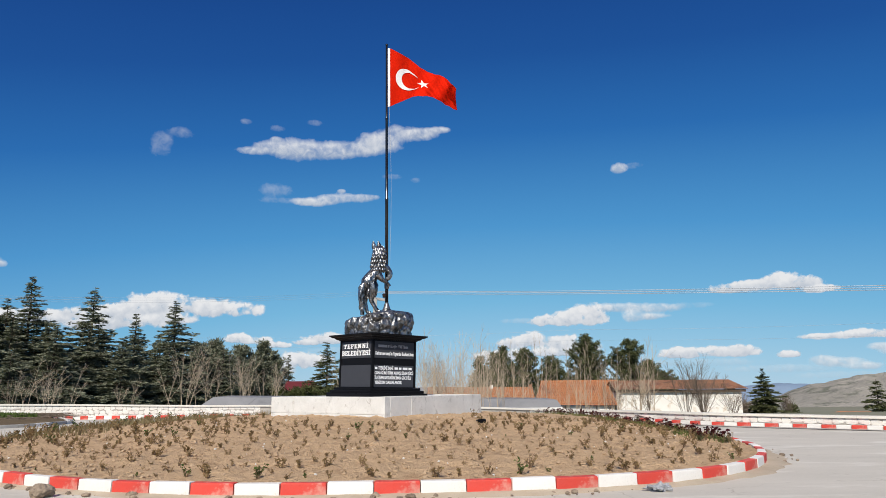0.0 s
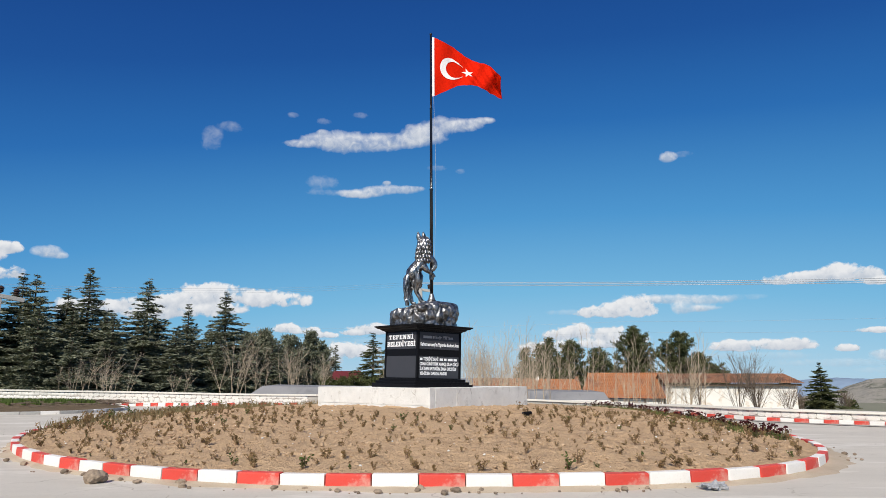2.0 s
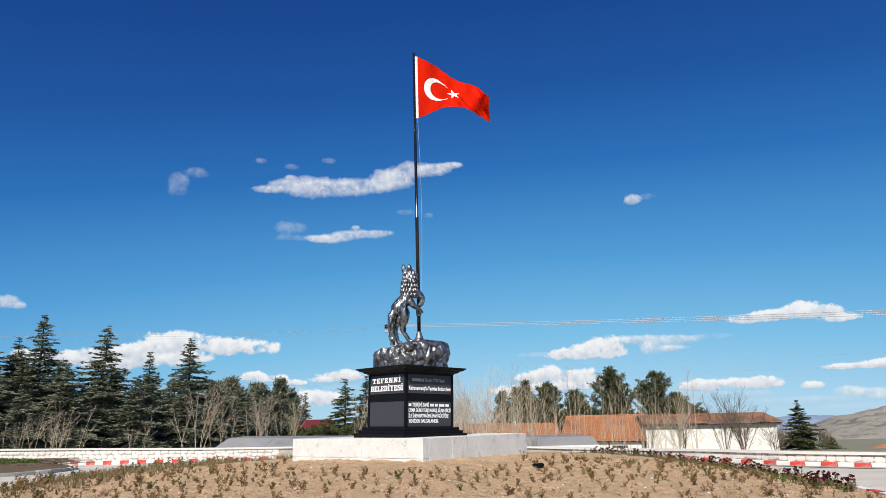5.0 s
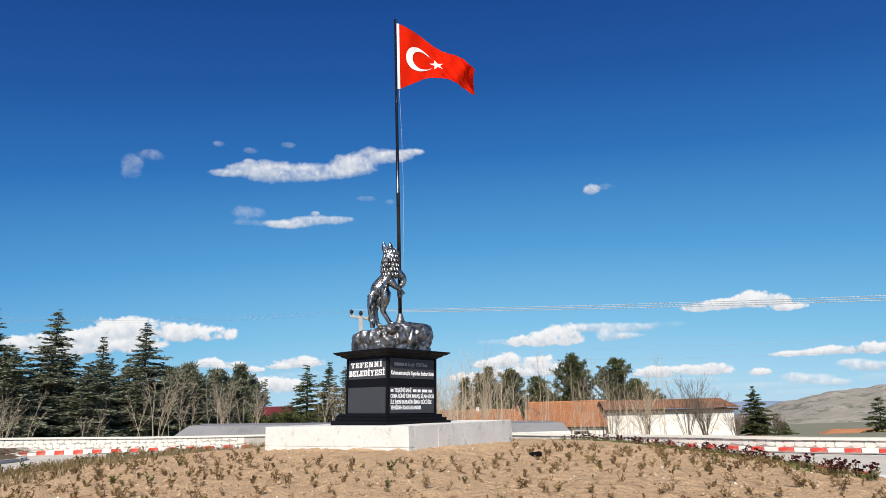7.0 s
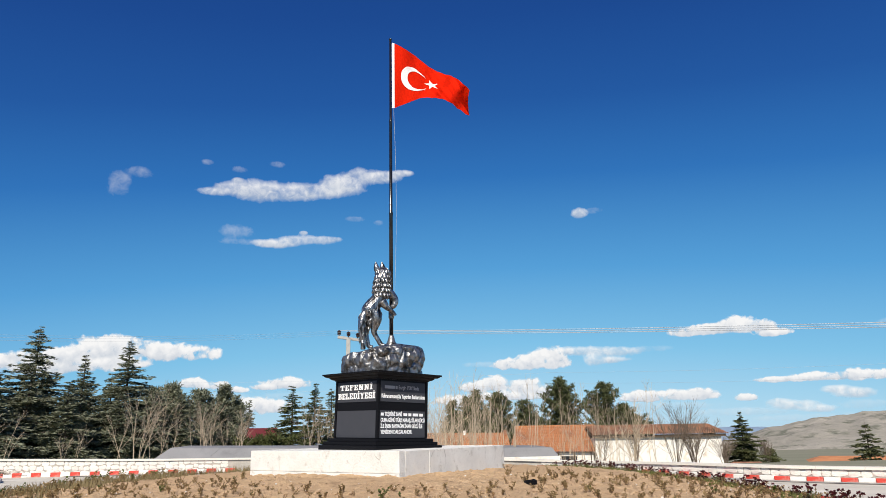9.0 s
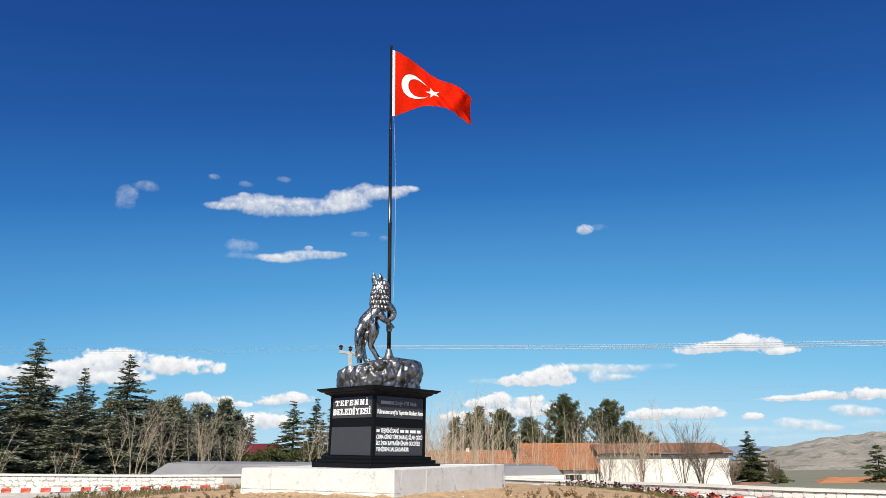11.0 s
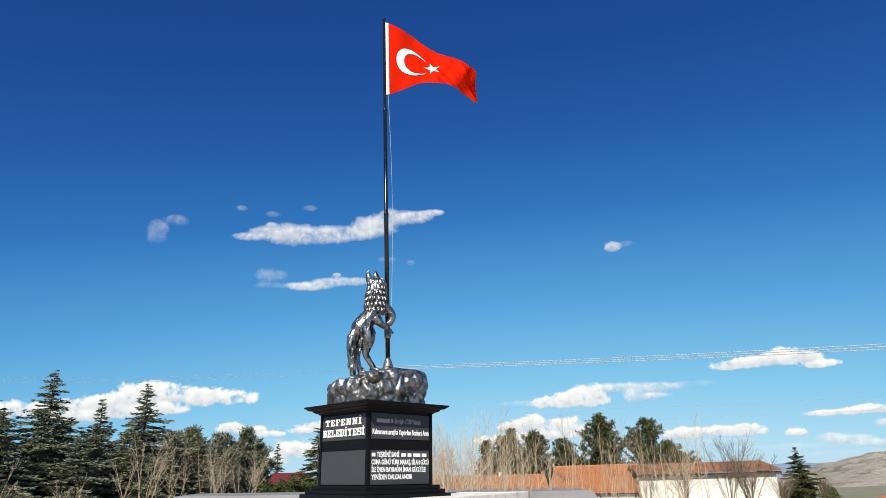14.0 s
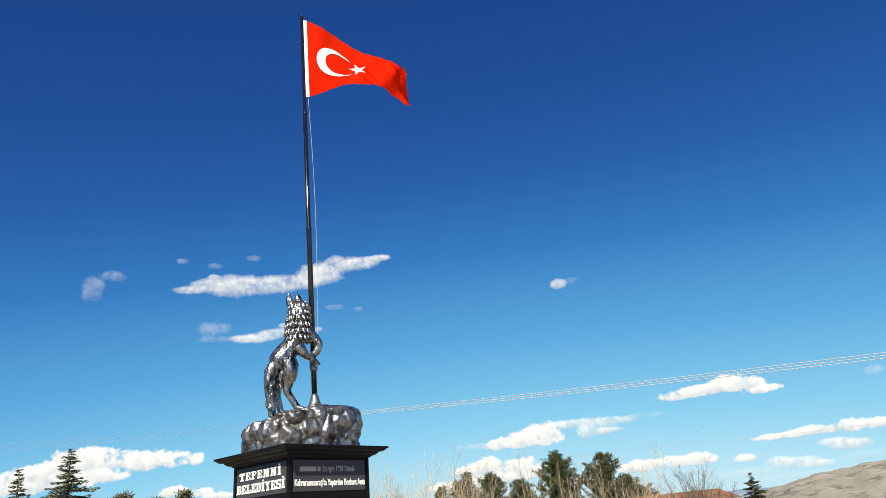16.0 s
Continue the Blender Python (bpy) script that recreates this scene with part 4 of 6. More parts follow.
def flag_point(u, v, lift=0.0):
    """The cloth: u along the fly (0 to 1), v up the hoist (0 to 1)."""
    hx, hz = POLE[0] + 0.035 + 0.015 * (1 - v), 12.02
    amp = max(u, 0.0) ** 0.8
    w1 = math.sin(u * 6.6 - v * 1.5 + 0.4)
    w2 = math.sin(u * 13.0 + v * 3.2 + 1.0)
    w3 = math.sin(u * 24.0 - v * 5.0)
    x = hx + 2.85 * u - 0.22 * u * u + 0.10 * amp * w1 * (1 - v)
    y = POLE[1] - 0.02 + 0.62 * u + amp * (0.32 * w1 + 0.18 * w2 + 0.07 * w3) + 0.02 * math.sin(u * 55 + v * 21) * amp
    uu = max(u, 0.0)
    top, foot = 2.45 - 1.42 * uu ** 1.15, 0.30 * uu
    z = hz + foot + (top - foot) * v + 0.11 * amp * w2 * (0.3 + v) + 0.05 * amp * w3
    z += 0.46 * math.sin(math.pi * min(1, uu * 1.2)) * (1 - v) ** 2
    return Vector((x, y + lift, z))


def build_flag():
    owner = tagged(empty("flag"), "red flag with white crescent and star, waving from the pole", "flag")
    nu, nv = 90, 60
    verts = [flag_point(i / nu, j / nv) for j in range(nv + 1) for i in range(nu + 1)]
    faces = [(j * (nu + 1) + i, j * (nu + 1) + i + 1, (j + 1) * (nu + 1) + i + 1, (j + 1) * (nu + 1) + i) for j in range(nv) for i in range(nu)]
    raw("cloth", verts, faces, M["flag"], owner, smooth=True)
    asp = 1.5
    def emblem(name, inside, shape):
        for lift in (-0.012, 0.012):
            vs = [flag_point(*p, lift) for p in shape]
            raw(name, vs, inside, M["cloth_white"], owner, "white sewn " + name, smooth=True)
    # crescent: strip between outer and inner arcs
    n = 72
    c1, r1, c2, r2 = (0.5, 0.5), 0.25, (0.5625, 0.5), 0.20
    half = math.acos(((c2[0] - c1[0]) ** 2 + r1 ** 2 - r2 ** 2) / (2 * (c2[0] - c1[0]) * r1))
    half2 = math.pi - math.acos(((c2[0] - c1[0]) ** 2 + r2 ** 2 - r1 ** 2) / (2 * (c2[0] - c1[0]) * r2))
    shape, fs = [], []
    for k in range(n + 1):
        f = k / n
        a1 = half + (2 * math.pi - 2 * half) * f
        a2 = half2 + (2 * math.pi - 2 * half2) * f
        o = (c1[0] + r1 * math.cos(a1), c1[1] + r1 * math.sin(a1))
        q = (c2[0] + r2 * math.cos(a2), c2[1] + r2 * math.sin(a2))
        for g in range(7):
            x, y = o[0] + (q[0] - o[0]) * g / 6, o[1] + (q[1] - o[1]) * g / 6
            shape.append(((x - 0.12) / asp * 1.04, y))
    for k in range(n):
        for g in range(6):
            fs.append((k * 7 + g, k * 7 + g + 1, (k + 1) * 7 + g + 1, (k + 1) * 7 + g))
    emblem("crescent", fs, shape)
    shape, fs = [], []
    cx, cy, R = 0.815, 0.5, 0.145
    ring = []
    for k in range(10):
        a = math.pi + k * math.pi / 5
        r = R if k % 2 == 0 else R * 0.382
        ring.append((r * math.cos(a), r * math.sin(a)))
    steps = 6
    pts = []
    for k in range(10):
        for g in range(4):
            f = g / 4
            pts.append((ring[k][0] + (ring[(k + 1) % 10][0] - ring[k][0]) * f, ring[k][1] + (ring[(k + 1) % 10][1] - ring[k][1]) * f))
    for j in range(1, steps + 1):
        for x, y in pts:
            shape.append(((cx + x * j / steps - 0.12) / asp * 1.04, cy + y * j / steps))
    shape.append(((cx - 0.12) / asp * 1.04, cy))
    m = len(pts)
    for k in range(m):
        fs.append((steps * m, k, (k + 1) % m))
        for j in range(steps - 1):
            fs.append((j * m + k, (j + 1) * m + k, (j + 1) * m + (k + 1) % m, j * m + (k + 1) % m))
    emblem("star", fs, shape)
    vs, f2 = [], []
    for j in range(25):
        for du in (-0.018, 0.012):
            vs.append(flag_point(du, j / 24, -0.014))
    f2 = [(2 * j, 2 * j + 1, 2 * j + 3, 2 * j + 2) for j in range(24)]
    raw("hoist_band", vs, f2, M["cloth_white"], owner, "white hoist band")


build_flag()


# ---- trees ----
def tuft(vs, fs, p, d, size, rnd, flat=0.35, blades=3, wide=0.26):
    """A small spray of needles: thin leaves fanned about the way d."""
    side = d.cross(Vector((0, 0, 1)))
    side = side.normalized() if side.length > 0.01 else Vector((1, 0, 0))
    for k in range(blades):
        a = rnd.uniform(-1.1, 1.1)
        w = (d * math.cos(a) + side * math.sin(a)).normalized() + Vector((0, 0, rnd.uniform(-flat, flat)))
        n = Vector((rnd.uniform(-1, 1), rnd.uniform(-1, 1), rnd.uniform(0.2, 1.4))).normalized()
        t = w.cross(n).normalized() * size * wide
        b = len(vs)
        q = p + Vector((rnd.uniform(-1, 1), rnd.uniform(-1, 1), rnd.uniform(-0.5, 0.5))) * size * 0.3
        vs += [q - t * 0.5, q + w * size * 0.5 - t, q + w * size, q + w * size * 0.5 + t]
        fs.append((b, b + 1, b + 2, b + 3))


def cedar(seed, height, spread, name="cedar_tree", label="tall dark green cedar with layered drooping branches", material="cedar", dense=1.0, low=0.05, lean=0.0):
    """Conifer with whorls of long flat branches, open towards the top."""
    rnd = random.Random(seed)
    spread *= 1.14 if height > 7 else 1.0
    owner = tagged(empty(name), label, "tree", group="conifers beyond the wall")
    vs, fs = [], []
    n = 10
    axis = [Vector((lean * (k / n) ** 2 + 0.06 * rnd.uniform(-1, 1) * k / n, 0.06 * rnd.uniform(-1, 1) * k / n, height * k / n - (0.3 if k == 0 else 0))) for k in range(n + 1)]
    tube(vs, fs, axis, [0.022 * height * (1 - k / n) ** 0.9 + 0.012 for k in range(n + 1)], 7)
    lv, lf = [], []
    z = low * height
    lop = [rnd.uniform(0.72, 1.15) for _ in range(12)]
    while z < height * 0.985:
        f = z / height
        reach = spread * (1 - f) ** (0.66 + 0.45 * f) * (0.85 + 0.22 * min(1, f * 6)) + 0.12
        count = 5 if f > 0.75 else 7
        turn = rnd.uniform(0, 6.28)
        for k in range(count):
            a = turn + 2 * math.pi * k / count + rnd.uniform(-0.35, 0.35)
            L = reach * rnd.uniform(0.40, 1.22) * lop[int(a / 6.2832 * 12) % 12]
            if rnd.random() < 0.12:
                L *= 1.35
            i = min(n - 0.01, max(0.05, (z + rnd.uniform(-0.30, 0.30)) / height * n))
            o = axis[int(i)].lerp(axis[min(n, int(i) + 1)], i - int(i))
            out = Vector((math.cos(a), math.sin(a), 0))
            rise = rnd.uniform(-0.16, 0.20) + 0.30 * f * f
            pts = []
            for j in range(5):
                g = j / 4
                pts.append(o + out * L * g + Vector((0, 0, L * (rise * g - 0.26 * g * g + (0.10 * g ** 4 if f > 0.3 else 0)))))
            tube(vs, fs, pts, [0.012 + 0.012 * L * (1 - j / 4) for j in range(5)], 3)
            steps = max(3, int(L / 0.26 * dense))
            side = Vector((-out.y, out.x, 0))
            for j in range(steps):
                g = (j + 0.6) / steps
                if g < 0.18 and f < 0.7:
                    continue
                b = min(3, int(g * 4))
                p = pts[b].lerp(pts[b + 1], g * 4 - b)
                half = 0.30 * L * math.sin(math.pi * min(0.97, 0.10 + g * 0.86)) * 0.75 + 0.03
                for s in (-1, 1, 0):
                    m = max(1, int(half / 0.24)) if s else 1
                    for q in range(m):
                        w = half * (q + rnd.random()) / m
                        pp = p + side * s * w - out * w * 0.35 + Vector((0, 0, rnd.uniform(-0.05, 0.03) - 0.10 * w))
                        tuft(lv, lf, pp, (out + side * s * 0.8).normalized(), rnd.uniform(0.26, 0.56) * (0.5 + 0.5 * min(1, L)), rnd, 0.20, 4, 0.115)
        z += rnd.uniform(0.26, 0.44)
    raw("trunk", vs, fs, M["bark"], owner)
    raw("crown", lv, lf, M[material], owner)
    return owner


def pine(seed, height, spread, name="pine_tree", label="dense dark green pine with a rounded uneven crown", material="pine", low=0.18, tops=1):
    """Conifer with upturned limbs that carry clumps of needles."""
    rnd = random.Random(seed)
    owner = tagged(empty(name), label, "tree", group="pines behind the farm building")
    vs, fs, lv, lf = [], [], [], []
    for top in range(tops):
        off = Vector((0, 0, 0)) if top == 0 else Vector((spread * rnd.choice((-0.55, 0.5)), rnd.uniform(-0.4, 0.4), 0))
        H = height * (1 if top == 0 else rnd.uniform(0.8, 0.94))
        n = 8
        axis = [off * min(1, k / n * 2.0) + Vector((0.10 * rnd.uniform(-1, 1), 0.10 * rnd.uniform(-1, 1), H * k / n - (0.3 if k == 0 else 0))) for k in range(n + 1)]
        tube(vs, fs, axis, [0.020 * H * (1 - k / n) + 0.02 for k in range(n + 1)], 7)
        z = low * H
        while z < H * 0.99:
            f = z / H
            reach = spread * (math.sin(math.pi * min(1, 0.30 + 0.68 * f)) ** 0.75) * (1.0 if tops == 1 else 0.75)
            for k in range(6):
                a = rnd.uniform(0, 6.28)
                L = reach * rnd.uniform(0.35, 1.18)
                i = f * n
                o = axis[int(i)].lerp(axis[min(n, int(i) + 1)], i - int(i))
                out = Vector((math.cos(a), math.sin(a), 0))
                pts = [o + out * L * g + Vector((0, 0, L * (0.15 * g + 0.42 * g * g))) for g in (0, 0.33, 0.66, 1)]
                tube(vs, fs, pts, [0.05, 0.04, 0.03, 0.015], 3)
                for c in range(max(3, int(L / 0.26))):
                    g = 1 - 0.75 * rnd.random() ** 1.4
                    b = min(2, int(g * 3))
                    p = pts[b].lerp(pts[b + 1], min(1, g * 3 - b)) + Vector((rnd.uniform(-1, 1), rnd.uniform(-1, 1), rnd.uniform(-0.6, 0.8))) * 0.24
                    for _ in range(7):
                        d = Vector((rnd.uniform(-1, 1), rnd.uniform(-1, 1), rnd.uniform(-0.3, 1.2))).normalized()
                        tuft(lv, lf, p + d * 0.10, d, rnd.uniform(0.34, 0.60), rnd, 0.5, 2, 0.13)
            z += rnd.uniform(0.26, 0.46)
    raw("trunk", vs, fs, M["bark"], owner)
    raw("crown", lv, lf, M[material], owner)
    return owner


def bare(seed, height, stems, fan, name, label, material="twig", thick=0.02, twigs=5, group="", spread_base=0.1):
    """Leafless shoots that fan out from one stool."""
    rnd = random.Random(seed)
    owner = tagged(empty(name), label, "shrub", group=group)
    vs, fs = [], []
    sv, sf = [], []
    for _ in range(stems):
        a = rnd.uniform(0, 6.28)
        out = Vector((math.cos(a), math.sin(a), 0))
        H = height * rnd.uniform(0.55, 1.0)
        lean = fan * rnd.uniform(0.15, 1.0) * H
        o = Vector((rnd.uniform(-1, 1), rnd.uniform(-1, 1), 0)) * spread_base
        wob = Vector((rnd.uniform(-1, 1), rnd.uniform(-1, 1), 0)) * 0.05 * H
        pts = [o + out * lean * (g ** 1.3) + wob * math.sin(g * 3.1) + Vector((0, 0, H * g - (0.25 if g == 0 else 0))) for g in (0, 0.2, 0.4, 0.6, 0.8, 1.0)]
        tube(vs, fs, pts, [thick * (1 - 0.85 * g) for g in (0, 0.2, 0.4, 0.6, 0.8, 1.0)], 4)
        for _ in range(twigs):
            g = rnd.uniform(0.25, 0.92)
            b = min(4, int(g * 5))
            p = pts[b].lerp(pts[b + 1], g * 5 - b)
            d = (out * rnd.uniform(-0.3, 1) + Vector((rnd.uniform(-1, 1), rnd.uniform(-1, 1), 0)) * 0.7 + Vector((0, 0, rnd.uniform(0.6, 1.5)))).normalized()
            L = H * (1 - g) * rnd.uniform(0.4, 0.9) + 0.2
            q = p + d * L * 0.5 + Vector((0, 0, 0.03))
            tube(sv, sf, [p, q, p + d * L + Vector((0, 0, 0.08 * L))], [thick * 0.4, thick * 0.28, thick * 0.10], 3)
            if twigs > 4:
                for _ in range(2):
                    d2 = (d + Vector((rnd.uniform(-1, 1), rnd.uniform(-1, 1), rnd.uniform(-0.2, 0.8))) * 0.8).normalized()
                    tube(sv, sf, [q, q + d2 * L * 0.45], [thick * 0.25, thick * 0.08], 3)
    tagged(raw("stem", vs, fs, M[material], owner), kind="stuff")
    if sv:
        tagged(raw("twig", sv, sf, M[material], owner), kind="stuff")
    return owner


def plant(ob, x, y, turn=0, scale=1.0, z=None):
    ob.matrix_basis = pose(x, y, land(x, y) - 0.03 if z is None else z, 0, 0, turn) @ Matrix.Scale(scale, 4)
    return ob


plant(cedar(1, 12.6, 4.8), -40.5, 42.4)
plant(cedar(2, 13.9, 4.6), -37.2, 46.2)
plant(cedar(15, 12.9, 5.0), -42.6, 43.5)
plant(cedar(16, 11.6, 4.6), -39.0, 45.5)
plant(cedar(3, 13.9, 4.8), -33.6, 52.1)
plant(cedar(4, 11.6, 3.5), -31.0, 57.5)
plant(cedar(5, 13.2, 5.2), -26.3, 57.1)
plant(cedar(6, 11.4, 4.8, low=0.02), -46.0, 40.0)
plant(cedar(7, 9.2, 4.4, low=0.02), -36.6, 42.5)
plant(cedar(8, 8.8, 4.4, low=0.02), -32.0, 48.2)
plant(cedar(9, 8.4, 4.4, low=0.02), -28.6, 51.4)
plant(cedar(10, 7.0, 4.0, low=0.02), -23.0, 55.0)
plant(cedar(11, 12.8, 4.6), -48.0, 37.0)
plant(cedar(12, 12.6, 5.0), -43.6, 38.6)
plant(cedar(13, 10.5, 4.2, low=0.02), -40.2, 47.5)
plant(cedar(14, 9.0, 4.2, low=0.02), -34.8, 45.6)
for k, (x, y, h) in enumerate(((-37.5, 38.5, 9.4), (-32.2, 42.0, 8.4), (-28.0, 47.0, 7.6), (-24.8, 51.5, 7.2), (-21.0, 59.0, 7.6), (-34.2, 38.6, 6.0))):
    plant(cedar(80 + k, h, 4.0, low=0.02), x, y)
for k, (x, y, h, s) in enumerate(((-52, 46, 11, 4.4), (-45, 50, 10.5, 4.4), (-40, 56, 11, 4.6), (-36, 61, 10, 4.6), (-31, 66, 10.5, 4.4), (-26, 70, 9.5, 4.2), (-21, 73, 8.5, 4.0))):
    plant(cedar(60 + k, h, s, low=0.02, dense=0.8), x, y)
for x, y, h, s, k in ((-23.5, 64.2, 8.9, 2.9, 21), (-20.8, 67.0, 8.5, 2.9, 22), (-18.5, 69.5, 9.2, 2.6, 23), (-16.9, 69.8, 7.3, 2.0, 24), (-26, 66, 8.5, 3.0, 25)):
    plant(pine(k, h, s, low=0.1, material="cedar"), x, y)
plant(cedar(31, 10.3, 3.4, "spruce_tree", "dark green spruce with a narrow pointed crown", "pine"), -11.0, 78.8)
plant(cedar(32, 9.6, 3.2, "spruce_tree", "dark green spruce with a narrow pointed crown", "pine", 1.2), -7.2, 69.1)
plant(cedar(33, 9.2, 2.6, "spruce_tree", "thin spruce with sparse branches", "cedar", 0.8), -5.2, 70.5)
plant(cedar(34, 11.5, 2.0, "spruce_tree", "thin far spruce with sparse branches", "cedar", 0.7), -23.3, 117.4)
plant(pine(35, 2.6, 3.0, "evergreen_bush", "broad green evergreen bush", "shrub", 0.02), -11.5, 66.0)
plant(pine(36, 2.6, 2.6, "evergreen_bush", "broad green evergreen bush", "shrub", 0.02), -14.6, 68.0)
for x, y, h, s, k, tops in ((14.0, 99.5, 11.4, 2.0, 41, 1), (18.8, 102.9, 13.4, 3.2, 42, 2), (22.9, 105.3, 13.2, 3.6, 43, 1), (28.3, 106.2, 11.9, 3.6, 44, 1),
                            (36.2, 109.5, 16.0, 4.9, 45, 1), (45.6, 112.3, 15.6, 4.6, 47, 1), (49.6, 113.1, 11.4, 4.0, 48, 1), (55, 119, 9.6, 4.0, 49, 1)):
    plant(pine(k, h, s, tops=tops, low=0.12), x, y)
plant(cedar(51, 8.6, 3.0, "spruce_tree", "dense dark green conifer beside the barn", "pine", 2.4, 0.02), 62.8, 93.0)
plant(cedar(52, 4.7, 1.9, "spruce_tree", "young spruce behind the wall", "pine"), 53.9, 51.3)
plant(cedar(53, 4.2, 1.8, "spruce_tree", "young spruce behind the wall", "pine"), 57.2, 50.2)
plant(pine(54, 2.2, 1.3, "evergreen_bush", "pale olive evergreen bush beyond the wall", "shrub", 0.02), 71.4, 99.6)
plant(bare(55, 4.6, 14, 0.4, "bare_shrub", "leafless brown shrub beside the conifer", "twig_dark", 0.035, 14, "leafless bushes by the barn", 0.8), 66.6, 93.6)
plant(bare(56, 4.2, 12, 0.4, "bare_shrub", "leafless brown shrub beside the conifer", "twig_dark", 0.035, 14, "leafless bushes by the barn", 0.8), 59.2, 93.0)

# leafless growth behind the wall
TW = "leafless tan shrub with upright shoots behind the wall"
for k, (x, y, h, n, fan, th) in enumerate(((-17.0, 31.7, 6.3, 16, 0.30, 0.055), (-15.0, 32.2, 5.2, 12, 0.28, 0.045), (-12.2, 33.0, 5.6, 22, 0.24, 0.05), (-10.2, 33.6, 4.6, 16, 0.25, 0.04),
                                          (-22.6, 24.0, 3.6, 12, 0.25, 0.04), (-19.6, 27.0, 3.0, 8, 0.25, 0.035), (-24.8, 25.5, 4.2, 10, 0.2, 0.04), (-27.5, 27.0, 4.0, 10, 0.2, 0.04),
                                          (-5.2, 40.0, 5.6, 12, 0.22, 0.05), (-3.4, 41.5, 5.0, 9, 0.22, 0.05))):
    plant(bare(100 + k, h, max(5, int(n * 0.62)), fan * 1.35, "bare_shrub", TW, "twig", th * 0.52, 7, "leafless shrubs behind the wall", 0.75), x, y)
for k, (x, y, h, n, dark) in enumerate(((2.9, 36.0, 8.2, 10, 0), (4.3, 37.5, 7.4, 10, 0), (5.8, 36.5, 7.0, 9, 0), (7.4, 38.0, 6.4, 8, 0), (4.0, 43.0, 6.6, 10, 1), (6.6, 44.0, 6.0, 9, 1))):
    plant(bare(140 + k, h, n, 0.22, "bare_shrub", TW, "twig_dark" if dark else "twig", 0.026, 9, "leafless shrubs behind the wall", 1.1), x, y)
POP = "slender leafless sapling with pale tan bark"
rnd = random.Random(77)
shoots = [bare(200 + k, 6.6, 2, 0.10, "bare_sapling", POP, "twig", 0.022, 5, "saplings beyond the wall") for k in range(5)]
for k, ob in enumerate(shoots):
    plant(ob, 4.5 + 2.6 * k, 29 + rnd.uniform(-1.5, 1.5))
for k in range(16):
    x, y = rnd.uniform(1.6, 7.5), rnd.uniform(20, 25)
    copy_thing(shoots[k % 5], pose(x, y, land(x, y) - 0.05, 0, 0, rnd.uniform(0, 360)) @ Matrix.Scale(rnd.uniform(0.8, 1.05), 4))
for k in range(60):
    x = 1.8 + 18.5 * ((k + rnd.random()) / 60) ** 1.25
    y = 30 + rnd.uniform(-3, 5)
    copy_thing(shoots[k % 5], pose(x, y, land(x, y) - 0.05, 0, 0, rnd.uniform(0, 360)) @ Matrix.Scale(rnd.uniform(0.75, 1.12), 4))
for k, (x, y, h, n, fan) in enumerate(((30.4, 47.8, 7.6, 10, 0.50), (26.8, 49.0, 6.6, 7, 0.5), (33.5, 50.5, 7.0, 8, 0.50), (21.5, 36.0, 6.6, 5, 0.24), (24.0, 52.0, 5.2, 6, 0.5), (31.8, 46.5, 6.0, 8, 0.6), (36.0, 49.0, 5.6, 7, 0.6))):
    plant(bare(300 + k, h, n, fan, "bare_tree", "leafless spreading bush in front of the barn", "twig_dark" if k != 3 else "twig", 0.036, 15, "leafless bushes by the barn"), x, y)


# ---- buildings ----
def tiled_slope(verts, faces, a, b, c, d, across, rows):
    """Rows of overlapping half-round tiles on the slope a-b (eave) to d-c (ridge)."""
    a, b, c, d = (Vector(v) for v in (a, b, c, d))
    n = (b - a).cross(d - a).normalized()
    if n.z < 0:
        n = -n
    for j in range(rows):
        for i in range(across):
            base = len(verts)
            for g, lift in ((j / rows, 0.07), ((j + 1.12) / rows, 0.015)):
                lo, hi = a.lerp(d, min(1, g)), b.lerp(c, min(1, g))
                for f, up in ((0.0, 0.0), (0.25, 0.075), (0.5, 0.10), (0.75, 0.075), (1.0, 0.0)):
                    verts.append(lo.lerp(hi, (i + f) / across) + n * (lift + up))
            for k in range(4):
                faces.append((base + k, base + k + 1, base + 6 + k, base + 5 + k))


def wall_box(name, parent, mat, p, q, depth, z0, z1, label=""):
    """An upright wall from p to q with thickness behind it."""
    p, q = Vector((*p, 0)), Vector((*q, 0))
    d = (q - p).normalized()
    n = Vector((-d.y, d.x, 0)) * depth
    vs = [(*v.xy, z) for z in (z0, z1) for v in (p, q, q + n, p + n)]
    fs = [(0, 1, 5, 4), (1, 2, 6, 5), (2, 3, 7, 6), (3, 0, 4, 7), (4, 5, 6, 7), (3, 2, 1, 0)]
    return raw(name, vs, fs, mat, parent, label)


